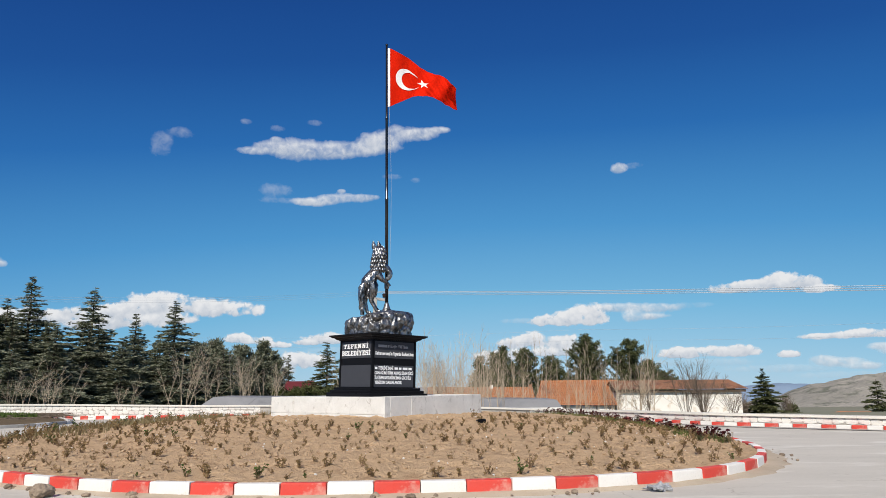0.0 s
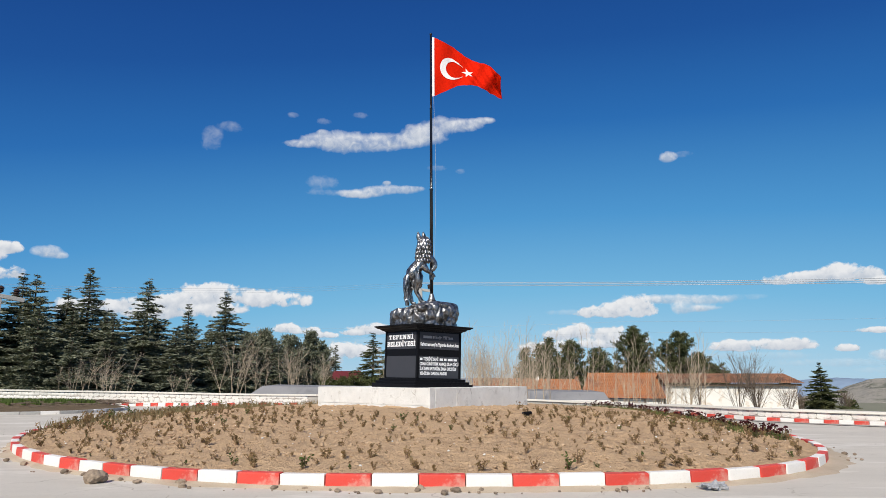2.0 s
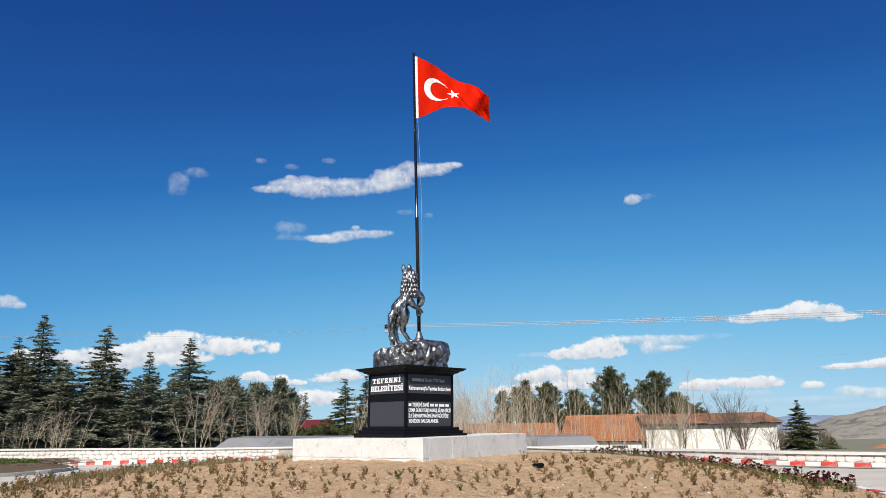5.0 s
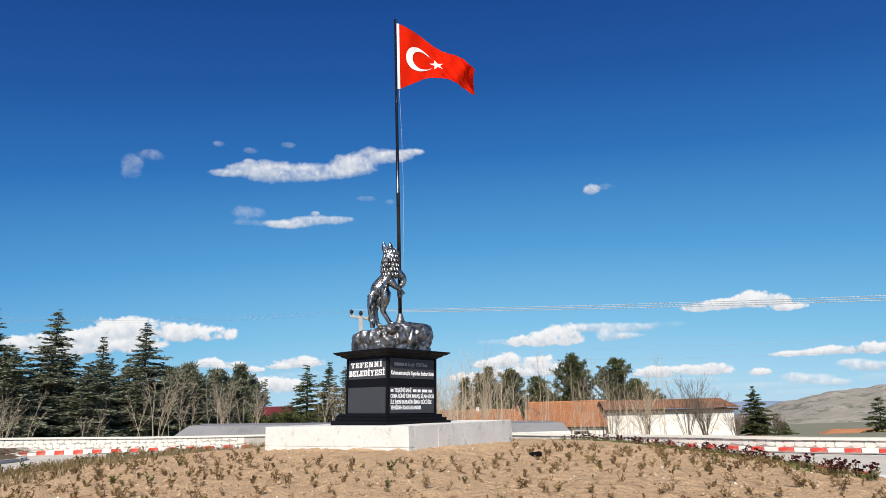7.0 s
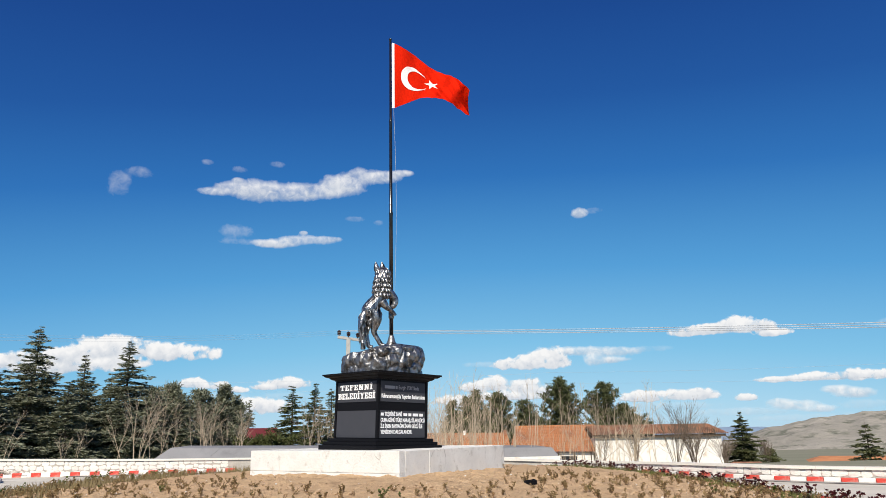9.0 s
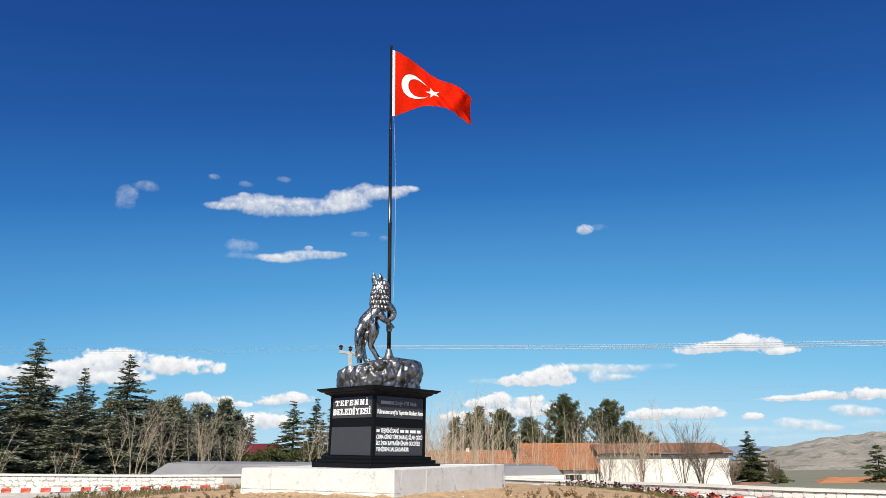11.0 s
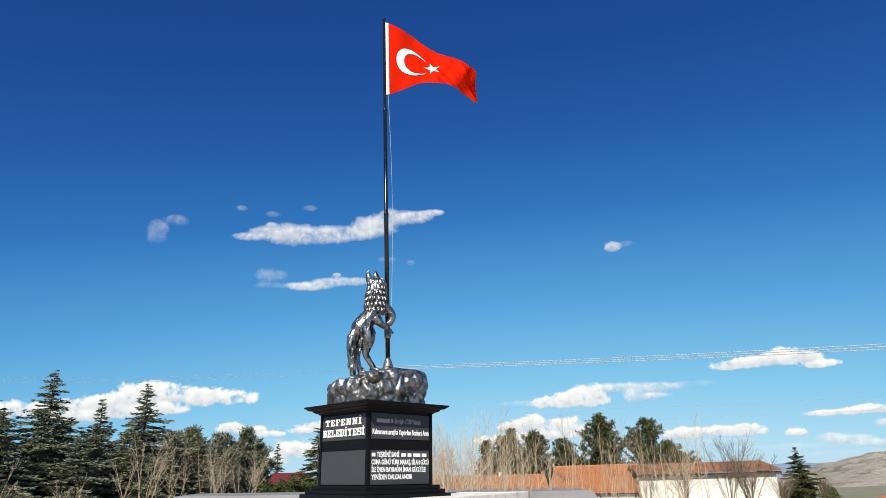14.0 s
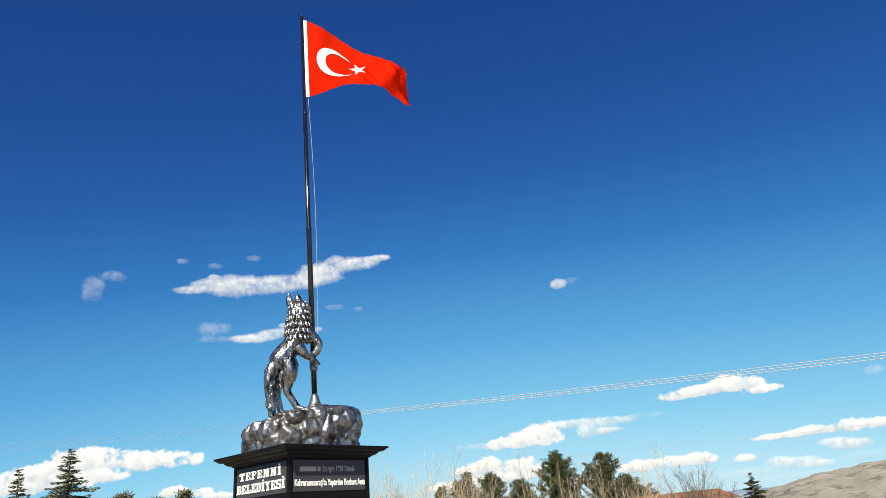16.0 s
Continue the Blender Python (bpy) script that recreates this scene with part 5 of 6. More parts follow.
def build_barn():
    owner = tagged(empty("barn"), "long old barn with white plaster wall and clay tile roof", "building")
    L, R = Vector((34.6, 85.8, 0)), Vector((54.3, 84.0, 0))
    d = (R - L).normalized()
    n = Vector((-d.y, d.x, 0))
    def at(u, v, z):
        q = L + d * u + n * v
        return (q.x, q.y, z)
    wid = (R - L).length
    wall_box("wall", owner, M["render"], L.xy, R.xy, 7.0, -4.6, 0.10, "patched white plaster wall")
    # dark band built in place of the shadow that the roof overhang casts
    raw("eave_board", [at(-0.2, -0.45, 0.12), at(wid + 0.6, -0.45, 0.12), at(wid + 0.6, 0.2, 0.12), at(-0.2, 0.2, 0.12),
                       at(-0.2, -0.45, 0.50), at(wid + 0.6, -0.45, 0.50), at(wid + 0.6, 0.2, 0.5), at(-0.2, 0.2, 0.5)],
        [(0, 1, 5, 4), (1, 2, 6, 5), (2, 3, 7, 6), (3, 0, 4, 7), (4, 5, 6, 7), (3, 2, 1, 0)], M["timber"], owner, "dark band for the shade under the eave")
    vs, fs = [], []
    tiled_slope(vs, fs, at(-0.4, -0.75, 0.52), at(wid + 0.9, -0.75, 0.52), at(wid - 0.6, 3.6, 2.0), at(-0.4, 3.6, 2.0), 60, 9)
    tiled_slope(vs, fs, at(wid + 0.9, 7.6, 0.52), at(-0.4, 7.6, 0.52), at(-0.4, 3.6, 2.0), at(wid - 0.6, 3.6, 2.0), 60, 4)
    tiled_slope(vs, fs, at(wid + 0.9, -0.75, 0.52), at(wid + 0.9, 7.6, 0.52), at(wid - 0.6, 3.6, 2.0), at(wid - 0.65, 3.6, 2.0), 18, 5)
    raw("roof", vs, fs, M["tile_old"], owner, "weathered brown clay tiles")
    raw("gable", [at(wid - 0.3, 0, 0.1), at(wid - 0.3, 7, 0.1), at(wid - 0.8, 3.6, 1.7)], [(0, 1, 2)], M["render"], owner)


build_barn()


def build_stable():
    owner = tagged(empty("stable"), "long low stable with a big orange clay tile roof", "building")
    A, B = Vector((22.1, 91.0, 0)), Vector((34.3, 86.2, 0))
    d = (B - A).normalized()
    n = Vector((-d.y, d.x, 0))
    w = (B - A).length
    def at(u, v, z):
        q = A + d * u + n * v
        return (q.x, q.y, z)
    vs, fs = [], []
    tiled_slope(vs, fs, at(0, -0.6, -1.85), at(w + 0.3, -0.6, -1.95), at(w + 1.2, 6.0, 1.95), at(0.2, 6.0, 2.05), 42, 16)
    raw("roof", vs, fs, M["tile"], owner, "orange clay roof tiles")
    vs, fs = [], []
    for k in range(30):
        tube(vs, fs, [Vector(at(0.1 + w * k / 30, 6.0, 2.13)), Vector(at(0.1 + w * (k + 1.1) / 30, 6.0, 2.10))], [0.13, 0.10], 8)
    raw("ridge", vs, fs, M["tile"], owner, "clay ridge tiles")
    wall_box("wall", owner, M["render"], at(0.2, 0, 0)[:2], at(w, 0, 0)[:2], 6.0, -5.2, -2.0)
    # flat dark sheets on the solid wall stand for the shade inside the openings
    for u0, u1 in ((2.0, 3.6), (5.0, 6.4), (8.2, 10.6)):
        raw("opening", [at(u0, -0.06, -3.9), at(u1, -0.06, -3.9), at(u1, -0.06, -2.5), at(u0, -0.06, -2.5)], [(0, 1, 2, 3)], M["glass_dark"], owner, "dark opening")
    for k in range(6):
        q = at(0.3 + (w - 0.6) * k / 5, -0.4, 0)
        vs, fs = [], []
        tube(vs, fs, [(q[0], q[1], -5.0), (q[0], q[1], -1.95)], [0.10, 0.09], 6)
        raw("post", vs, fs, M["timber"], owner)


build_stable()


def build_shed():
    owner = tagged(empty("shed"), "lower range of sheds under an orange tile roof", "building")
    A, B = Vector((8.2, 92.5, 0)), Vector((22.6, 91.6, 0))
    d = (B - A).normalized()
    n = Vector((-d.y, d.x, 0))
    w = (B - A).length
    def at(u, v, z):
        q = A + d * u + n * v
        return (q.x, q.y, z)
    vs, fs = [], []
    tiled_slope(vs, fs, at(-4, -0.5, -1.9), at(w, -0.5, -1.9), at(w, 4.8, 1.08), at(-4, 4.8, 1.30), 56, 12)
    raw("roof", vs, fs, M["tile"], owner, "orange clay roof tiles")
    wall_box("wall", owner, M["render"], at(-3.8, 0, 0)[:2], at(w, 0, 0)[:2], 4.8, -5.2, -2.0)
    for k in range(2):
        bm = bmesh.new()
        box(bm, (-0.25, -0.25, 0), (0.25, 0.25, 1.0), 0.03)
        c = part("chimney", bm, M["tile_old"] if k else M["render"], owner, "short brick chimney")
        q = at(7.2 + 6.8 * k, 4.4, 0.6)
        c.matrix_basis = pose(*q)


build_shed()


def build_grey_shed():
    """Long low shed with a pale sheet roof just beyond the wall."""
    owner = tagged(empty("sheet_roof_shed"), "long low shed with a pale grey sheet roof", "building")
    L, R = Vector((-14.0, 26.2, 0)), Vector((12.4, 26.2, 0))
    zt = lambda x: 0.86 - (x + 13.0) * 0.0180
    xs = [-12.9 + 24.9 * k / 40 for k in range(41)]
    vs, fs = [], []
    for k, x in enumerate(xs):
        e = -14.0 + 26.4 * k / 40
        vs += [(e, 25.0, zt(x) - 0.95), (x, 26.3, zt(x)), (x, 31.0, zt(x) + 0.06), (e, 32.3, zt(x) - 0.95)]
    for k in range(40):
        for j in range(3):
            fs.append((4 * k + j, 4 * k + 4 + j, 4 * k + 5 + j, 4 * k + 1 + j))
    fs += [(0, 1, 2, 3), (163, 162, 161, 160)]
    raw("roof", vs, fs, M["grey_sheet"], owner, "pale grey sheet roofing")
    for k in range(5, 40, 8):
        x = xs[k]
        e = -14.0 + 26.4 * k / 40
        v2, f2 = [], []
        tube(v2, f2, [(e, 24.99, zt(x) - 0.95), (x, 26.29, zt(x) + 0.005)], [0.012, 0.012], 4)
        raw("sheet_seam", v2, f2, M["grey_sheet"], owner)
    wall_box("wall", owner, M["render"], (-13.8, 25.2), (12.2, 25.2), 6.9, -1.8, -0.12)


build_grey_shed()


def build_house(x, y, z, wid, roof, label, turn=0.0, hgt=3.0, rise=1.7):
    owner = tagged(empty("house", pose(x, y, z, 0, 0, turn)), label, "house")
    bm = bmesh.new()
    box(bm, (-wid / 2, 0, -2), (wid / 2, 7, hgt), 0.02)
    part("wall", bm, M["render"], owner)
    h, o = wid / 2, 0.5
    vs = [(-h - o, -o, hgt), (h + o, -o, hgt), (h + o, 7 + o, hgt), (-h - o, 7 + o, hgt), (-h * 0.8, 3.5, hgt + rise), (h * 0.8, 3.5, hgt + rise)]
    raw("roof", vs, [(0, 1, 5, 4), (2, 3, 4, 5), (1, 2, 5), (3, 0, 4), (3, 2, 1, 0)], roof, owner)
    for k in range(3):
        wx = -h + wid * (k + 0.5) / 3
        bm = bmesh.new()
        box(bm, (wx - 0.55, -0.03, hgt - 1.7), (wx + 0.55, 0.02, hgt - 0.5), 0.01)
        w = part("window", bm, M["glass_dark"], owner)
        bm = bmesh.new()
        for lo, hi in (((wx - 0.62, -0.06, hgt - 1.77), (wx + 0.62, 0.0, hgt - 1.70)), ((wx - 0.62, -0.06, hgt - 0.5), (wx + 0.62, 0.0, hgt - 0.43)), ((wx - 0.03, -0.05, hgt - 1.7), (wx + 0.03, 0.0, hgt - 0.5))):
            box(bm, lo, hi, 0.005)
        part("window_frame", bm, M["white"], w)
    return owner


build_house(-18.4, 98.0, -2.0, 6.2, M["red_roof"], "white house with a dark red metal roof", 0, 3.0, 1.6)
build_house(66.5, 69.5, -6.55, 12.0, M["tile"], "low farmhouse with an orange tile roof", -30, 3.1, 0.7)
build_house(58.6, 84, -7.25, 5.0, M["tile_old"], "small shed with a dark tiled roof", -20, 2.6, 0.7)


# ---- power line ----
def build_power_pole(x, y, z, tall, half, arm_off, label, turn=0):
    owner = tagged(empty("power_pole", pose(x, y, z, 0, 0, turn)), label, "utility pole", group="power poles")
    bm = bmesh.new()
    box(bm, (-half, -0.75 * half, 0), (half, 0.75 * half, tall), 0.03)
    for v in bm.verts:
        v.co.x *= 1.3 - 0.45 * v.co.z / tall
    part("post", bm, M["concrete"], owner)
    bm = bmesh.new()
    box(bm, (-1.12, -0.14, 0), (1.12, 0.14, 0.28), 0.03)
    arm = part("crossarm", bm, M["concrete"], owner)
    arm.matrix_basis = pose(0, 0, tall - 0.02) @ Matrix.Rotation(radians(8), 4, "Y") @ pose(arm_off, 0, 0)
    for k in (-1, 0, 1):
        bm = bmesh.new()
        prof = ((0.05, 0), (0.08, 0.06), (0.20, 0.10), (0.14, 0.18), (0.21, 0.22), (0.15, 0.32), (0.24, 0.36), (0.12, 0.50), (0.04, 0.54))
        rings = [[bm.verts.new((r * math.cos(q * math.pi / 8), r * math.sin(q * math.pi / 8), z)) for q in range(16)] for r, z in prof]
        for a, b in zip(rings, rings[1:]):
            for q in range(16):
                bm.faces.new((a[q], a[(q + 1) % 16], b[(q + 1) % 16], b[q]))
        bm.faces.new(rings[-1])
        ins = part("insulator", bm, M["insulator"], owner, "dark glazed insulator")
        ins.matrix_basis = pose(k * 0.95, 0, tall + 0.30 - k * 0.13)
    return owner


build_power_pole(-2.5, 49.3, land(0, 49.3) - 0.3, 12.5, 0.24, 0.0, "concrete power pole with three dark insulators")
build_power_pole(-30.0, 21.7, -0.5, 7.35, 0.13, 0.35, "pale concrete power pole standing before the cedars", 45)


def build_wires(name, spans, label, r):
    owner = tagged(empty(name), label, "cable")
    for a, b, sag in spans:
        vs, fs = [], []
        a, b = Vector(a), Vector(b)
        pts = [a.lerp(b, k / 24) - Vector((0, 0, sag * 4 * (k / 24) * (1 - k / 24))) for k in range(25)]
        tube(vs, fs, pts, [r] * 25, 5)
        raw("wire", vs, fs, M["wire"], owner)


zp = land(0, 49.3) - 0.3
build_wires("power_line", [((-2.5 + k * 0.95, 49.3, zp + 13.3 - k * 0.13), (45.6 + k * 0.5, -1.3 - k * 0.6, 5.35 - k * 0.2), 0.35) for k in (-1, 0, 1)],
            "three bright power wires strung from the pole", 0.024)
build_wires("power_line", [((-30.0 + k * 0.67, 21.7 + k * 0.67, 7.6 - k * 0.13), (-2.5 + k * 0.95, 49.3, zp + 13.3 - k * 0.13), 0.5) for k in (-1, 0, 1)],
            "thin power wires between the two concrete poles", 0.007)
build_wires("far_power_line", [((-60, 170, 15.5), (41.5, 134, 14.2), 0.8), ((41.5, 134, 14.2), (90, 66, 10.2), 0.5), ((-60, 168, 12.9), (41.5, 132, 11.6), 0.8), ((41.5, 132, 11.6), (90, 64, 8.2), 0.5)],
            "faint far power wires above the roofs", 0.014)


# ---- hills ----
def build_hills():
    def ridge(name, az0, az1, dist, prof, mat, label, depth, n=320, rows=110):
        vs, fs = [], []
        for j in range(rows):
            f = j / (rows - 1)
            for i in range(n):
                az = radians(az0 + (az1 - az0) * i / (n - 1))
                d = dist + depth * f
                top = math.tan(radians(prof(math.degrees(az)))) * (dist + depth) + 1.5
                foot = land(0, d) - 12
                x, y = d * math.sin(az), d * math.cos(az) - 20
                g = math.sin(f * math.pi / 2) ** 0.9
                z = foot + (top - foot) * g
                z += (top - foot) * 0.11 * g * (noise.noise(Vector((x * 0.006, y * 0.006, 1))) + 0.5 * noise.noise(Vector((x * 0.016, y * 0.016, 4))) + 0.35 * noise.noise(Vector((x * 0.045, y * 0.045, 6)))) * (1 - f ** 5 * 0.75)
                vs.append((x, y, z))
        for j in range(rows - 1):
            for i in range(n - 1):
                fs.append((j * n + i, j * n + i + 1, (j + 1) * n + i + 1, (j + 1) * n + i))
        tagged(raw(name, vs, fs, mat, smooth=True), label, "hill", kind="structure")
    near = lambda a: -2.2 + 2.2 * (1 - math.exp(-max(0, a - 25.0) / 4.0)) + 0.95 * (1 - math.exp(-max(0, a - 29) / 5.0)) + 0.05 * math.sin(a * 1.7) + 0.03 * math.sin(a * 4.1)
    ridge("hill", 25.5, 75, 2100, near, M["hill"], "bare grey-brown hill beyond the plain", 800)
    far = lambda a: -0.32 + 0.18 * math.sin(a * 0.22 + 1.2) + 0.10 * math.sin(a * 0.7)
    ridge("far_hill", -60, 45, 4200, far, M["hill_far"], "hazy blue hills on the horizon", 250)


build_hills()


# ---- clouds ----
def cloud_material(name, gain, most, torn, ball, shift, fray):
    """Fair-weather cloud: the body's thickness comes with the mesh, billows and torn edges from noise."""
    m = bpy.data.materials.new(name)
    m.use_nodes = True
    n, l = m.node_tree.nodes, m.node_tree.links
    n.remove(n["Principled BSDF"])
    tc = n.new("ShaderNodeTexCoord")
    def math_node(op, a, b, clamp=False):
        k = n.new("ShaderNodeMath")
        k.operation, k.use_clamp = op, clamp
        for s, v in zip(k.inputs, (a, b)):
            if isinstance(v, (int, float)):
                s.default_value = v
            else:
                l.new(v, s)
        return k.outputs[0]
    def fbm(scale, detail, rough, twist):
        t = n.new("ShaderNodeTexNoise")
        t.inputs["Scale"].default_value, t.inputs["Detail"].default_value = scale, detail
        t.inputs["Roughness"].default_value, t.inputs["Distortion"].default_value = rough, twist
        l.new(tc.outputs["Object"], t.inputs["Vector"])
        return math_node("SUBTRACT", t.outputs["Fac"], 0.5)
    body, height = n.new("ShaderNodeAttribute"), n.new("ShaderNodeAttribute")
    body.attribute_name, height.attribute_name = "body", "height"
    broad, billow, fine = fbm(0.0085, 2.0, 0.5, 0.3), fbm(0.024, 3.0, 0.5, 0.8), fbm(0.07, 5.0, 0.55, 0.8)
    cell = n.new("ShaderNodeTexVoronoi")
    cell.feature = "SMOOTH_F1"
    cell.inputs["Scale"].default_value, cell.inputs["Detail"].default_value = 0.020, 1.0
    l.new(tc.outputs["Object"], cell.inputs["Vector"])
    puff = math_node("SUBTRACT", 0.42, cell.outputs["Distance"])
    rag = math_node("ADD", math_node("ADD", math_node("MULTIPLY", broad, torn), math_node("MULTIPLY", billow, torn * 0.7)),
                    math_node("ADD", math_node("MULTIPLY", fine, torn * fray), math_node("MULTIPLY", puff, torn * ball)))
    alpha = math_node("MULTIPLY", math_node("SUBTRACT", math_node("ADD", body.outputs["Fac"], rag), shift), gain, True)
    alpha = math_node("MULTIPLY", alpha, most)
    # white sunlit tops and grey-blue shaded undersides, painted by height and noise
    lit = math_node("ADD", math_node("ADD", math_node("MULTIPLY", height.outputs["Fac"], 0.85), 0.70), math_node("ADD", math_node("MULTIPLY", billow, 0.9), math_node("ADD", math_node("MULTIPLY", fine, 0.30), math_node("MULTIPLY", puff, 0.7))), True)
    mixc = n.new("ShaderNodeMix")
    mixc.data_type = "RGBA"
    l.new(lit, mixc.inputs["Factor"])
    mixc.inputs["A"].default_value, mixc.inputs["B"].default_value = (0.52, 0.585, 0.68, 1), (0.91, 0.92, 0.935, 1)
    # the painted cloud colour glows by itself, the sun lamp doesn't light it
    em, tr, mix = n.new("ShaderNodeEmission"), n.new("ShaderNodeBsdfTransparent"), n.new("ShaderNodeMixShader")
    l.new(mixc.outputs["Result"], em.inputs["Color"])
    l.new(alpha, mix.inputs["Fac"])
    l.new(tr.outputs[0], mix.inputs[1])
    l.new(em.outputs[0], mix.inputs[2])
    l.new(mix.outputs[0], n["Material Output"].inputs["Surface"])
    return m


M["cumulus"], M["streak"], M["wisp"] = cloud_material("cumulus", 2.7, 0.98, 1.5, 0.36, 0.07, 0.26), cloud_material("streak", 1.15, 0.86, 1.15, 0.12, 0.05, 0.20), cloud_material("wisp", 0.75, 0.34, 1.7, 0.0, 0.12, 0.35)
cloud_far = 3700


def cloud(kind, *puffs):
    """A far cloud made of puffs, each with bearing, height, half width and half height in degrees."""
    global cloud_far
    cloud_far += 12
    eye = Vector((0, -20, 1.5))
    lo_a, hi_a = min(p[0] - p[2] for p in puffs) - 0.8, max(p[0] + p[2] for p in puffs) + 0.8
    lo_e, hi_e = min(p[1] - p[3] for p in puffs) - 0.6, max(p[1] + p[3] for p in puffs) + 0.6
    nu, nv = int((hi_a - lo_a) / 0.16) + 2, int((hi_e - lo_e) / 0.09) + 2
    verts, body, height = [], [], []
    under = 0.62 if kind == "cumulus" else 0.9
    for j in range(nv + 1):
        for i in range(nu + 1):
            a, e = lo_a + (hi_a - lo_a) * i / nu, lo_e + (hi_e - lo_e) * j / nv
            ar, er = radians(a), radians(e)
            verts.append(eye + Vector((math.sin(ar) * math.cos(er), math.cos(ar) * math.cos(er), math.sin(er))) * cloud_far)
            total, lift, weight = 0.0, 0.0, 1e-6
            for pa, pe, ra, re in puffs:
                du, dv = (a - pa) * math.cos(er) / (ra * 1.18), (e - pe) / (re * 1.22)
                d = 1 - du * du - (dv if dv > 0 else dv / under) ** 2
                g = math.exp(4 * min(d, 1))
                total += g
                lift, weight = lift + g * max(-1.2, min(1.2, dv)), weight + g
            edge = min(i, nu - i, j, nv - j)
            body.append(min(0.75, math.log(total) / 4) if edge > 1 else -2.0)
            height.append(lift / weight)
    w = nu + 1
    faces = [(j * w + i, j * w + i + 1, (j + 1) * w + i + 1, (j + 1) * w + i) for j in range(nv) for i in range(nu)]
    ob = raw("cloud", verts, faces, M[kind])
    for key, values in (("body", body), ("height", height)):
        ob.data.attributes.new(key, "FLOAT", "POINT").data.foreach_set("value", values)
    ob.visible_shadow = False
    tagged(ob, "thin white wisp of cloud in the blue sky" if kind == "wisp" else "white fair-weather cloud in the blue sky", "cloud", "clouds", "structure")


cloud("streak", (-13.56, 19.11, 1.21, 0.31), (-11.74, 19.51, 1.55, 0.54), (-9.63, 19.47, 2.48, 0.87), (-7.24, 19.50, 2.29, 0.69), (-4.81, 19.77, 2.56, 0.65), (-2.59, 20.30, 2.11, 0.79), (-1.09, 20.98, 1.41, 0.75), (0.67, 21.08, 1.89, 0.51), (2.60, 21.41, 1.04, 0.28), (-11.54, 20.16, 0.44, 0.27))
cloud("streak", (-8.31, 15.23, 1.83, 0.33), (-6.66, 15.51, 1.29, 0.42), (-4.99, 15.70, 1.96, 0.38), (-3.54, 15.82, 0.94, 0.24), (-5.82, 16.24, 0.37, 0.19))
cloud("wisp", (-11.36, 16.02, 1.33, 0.55), (-10.64, 15.27, 2.02, 0.28))
cloud("wisp", (-19.31, 19.96, 0.89, 0.43), (-20.52, 19.25, 0.79, 0.60), (-20.63, 18.46, 0.79, 0.52))
cloud("wisp", (-14.01, 21.40, 0.51, 0.22))
cloud("wisp", (-11.48, 21.07, 0.57, 0.27))
cloud("wisp", (-8.27, 21.74, 0.63, 0.27))
cloud("wisp", (-1.44, 17.54, 0.75, 0.24), (0.64, 17.26, 0.38, 0.24))
cloud("streak", (18.29, 17.48, 0.68, 0.42))
cloud("wisp", (19.40, 17.61, 0.81, 0.28))
cloud("cumulus", (-29.39, 5.05, 1.99, 0.78), (-27.40, 5.19, 1.72, 0.56), (-24.99, 5.53, 1.81, 0.57), (-22.80, 5.71, 1.89, 0.84), (-20.74, 6.18, 1.96, 1.02), (-18.79, 6.48, 2.23, 0.95), (-16.11, 6.18, 2.10, 0.88), (-13.79, 6.12, 1.81, 0.80), (-24.01, 4.78, 2.22, 0.62), (-21.24, 5.07, 2.14, 0.72), (-18.91, 5.36, 1.81, 0.60))
cloud("cumulus", (-13.89, 3.86, 1.19, 0.49), (-12.51, 3.72, 1.56, 0.40), (-10.85, 3.39, 1.23, 0.31))
cloud("cumulus", (-9.05, 2.08, 1.51, 0.81), (-7.27, 2.00, 1.17, 0.63), (-10.78, 1.40, 1.75, 0.62))
cloud("cumulus", (-6.64, 3.84, 1.91, 0.55), (-8.21, 3.59, 1.17, 0.27))
cloud("cumulus", (13.33, 5.22, 2.67, 0.70), (14.75, 5.63, 1.56, 0.93), (11.69, 5.19, 1.40, 0.51))
cloud("streak", (17.55, 6.15, 2.47, 0.37), (18.72, 5.49, 0.89, 0.60), (20.34, 6.00, 2.27, 0.41), (19.74, 5.35, 1.59, 0.27))
cloud("wisp", (22.68, 6.09, 1.92, 0.27), (9.09, 5.28, 1.88, 0.23))
cloud("cumulus", (8.92, 3.42, 1.31, 0.60), (10.53, 3.60, 1.49, 0.70), (12.84, 3.34, 1.66, 0.83), (14.35, 2.97, 1.55, 0.46), (11.55, 2.60, 3.68, 0.46), (7.09, 2.27, 1.87, 0.55))
cloud("cumulus", (25.81, 7.23, 1.45, 0.49), (28.11, 7.27, 1.99, 0.53), (29.95, 7.42, 1.94, 0.78), (31.32, 7.30, 1.22, 0.56), (32.22, 6.75, 1.27, 0.34))
cloud("cumulus", (31.96, 3.27, 2.03, 0.25), (34.55, 3.32, 2.10, 0.37), (36.68, 3.35, 1.68, 0.48), (38.70, 3.29, 1.61, 0.43))
cloud("cumulus", (22.11, 2.28, 1.62, 0.49), (24.45, 2.32, 2.14, 0.48), (26.53, 2.36, 1.53, 0.56))
cloud("wisp", (24.17, 1.59, 4.07, 0.31), (28.98, 1.03, 4.15, 0.29))
cloud("cumulus", (29.69, 2.05, 1.08, 0.34))
cloud("streak", (31.75, 1.67, 0.74, 0.29), (32.83, 1.41, 1.66, 0.37), (34.43, 1.11, 1.40, 0.28))
cloud("streak", (36.85, 2.15, 1.34, 0.36), (35.78, 2.44, 0.96, 0.28))
cloud("wisp", (33.80, 0.49, 4.13, 0.28), (37.41, 1.33, 1.96, 0.31))
cloud("streak", (-31.65, 9.06, 1.04, 0.45), (-30.81, 8.85, 0.56, 0.25))
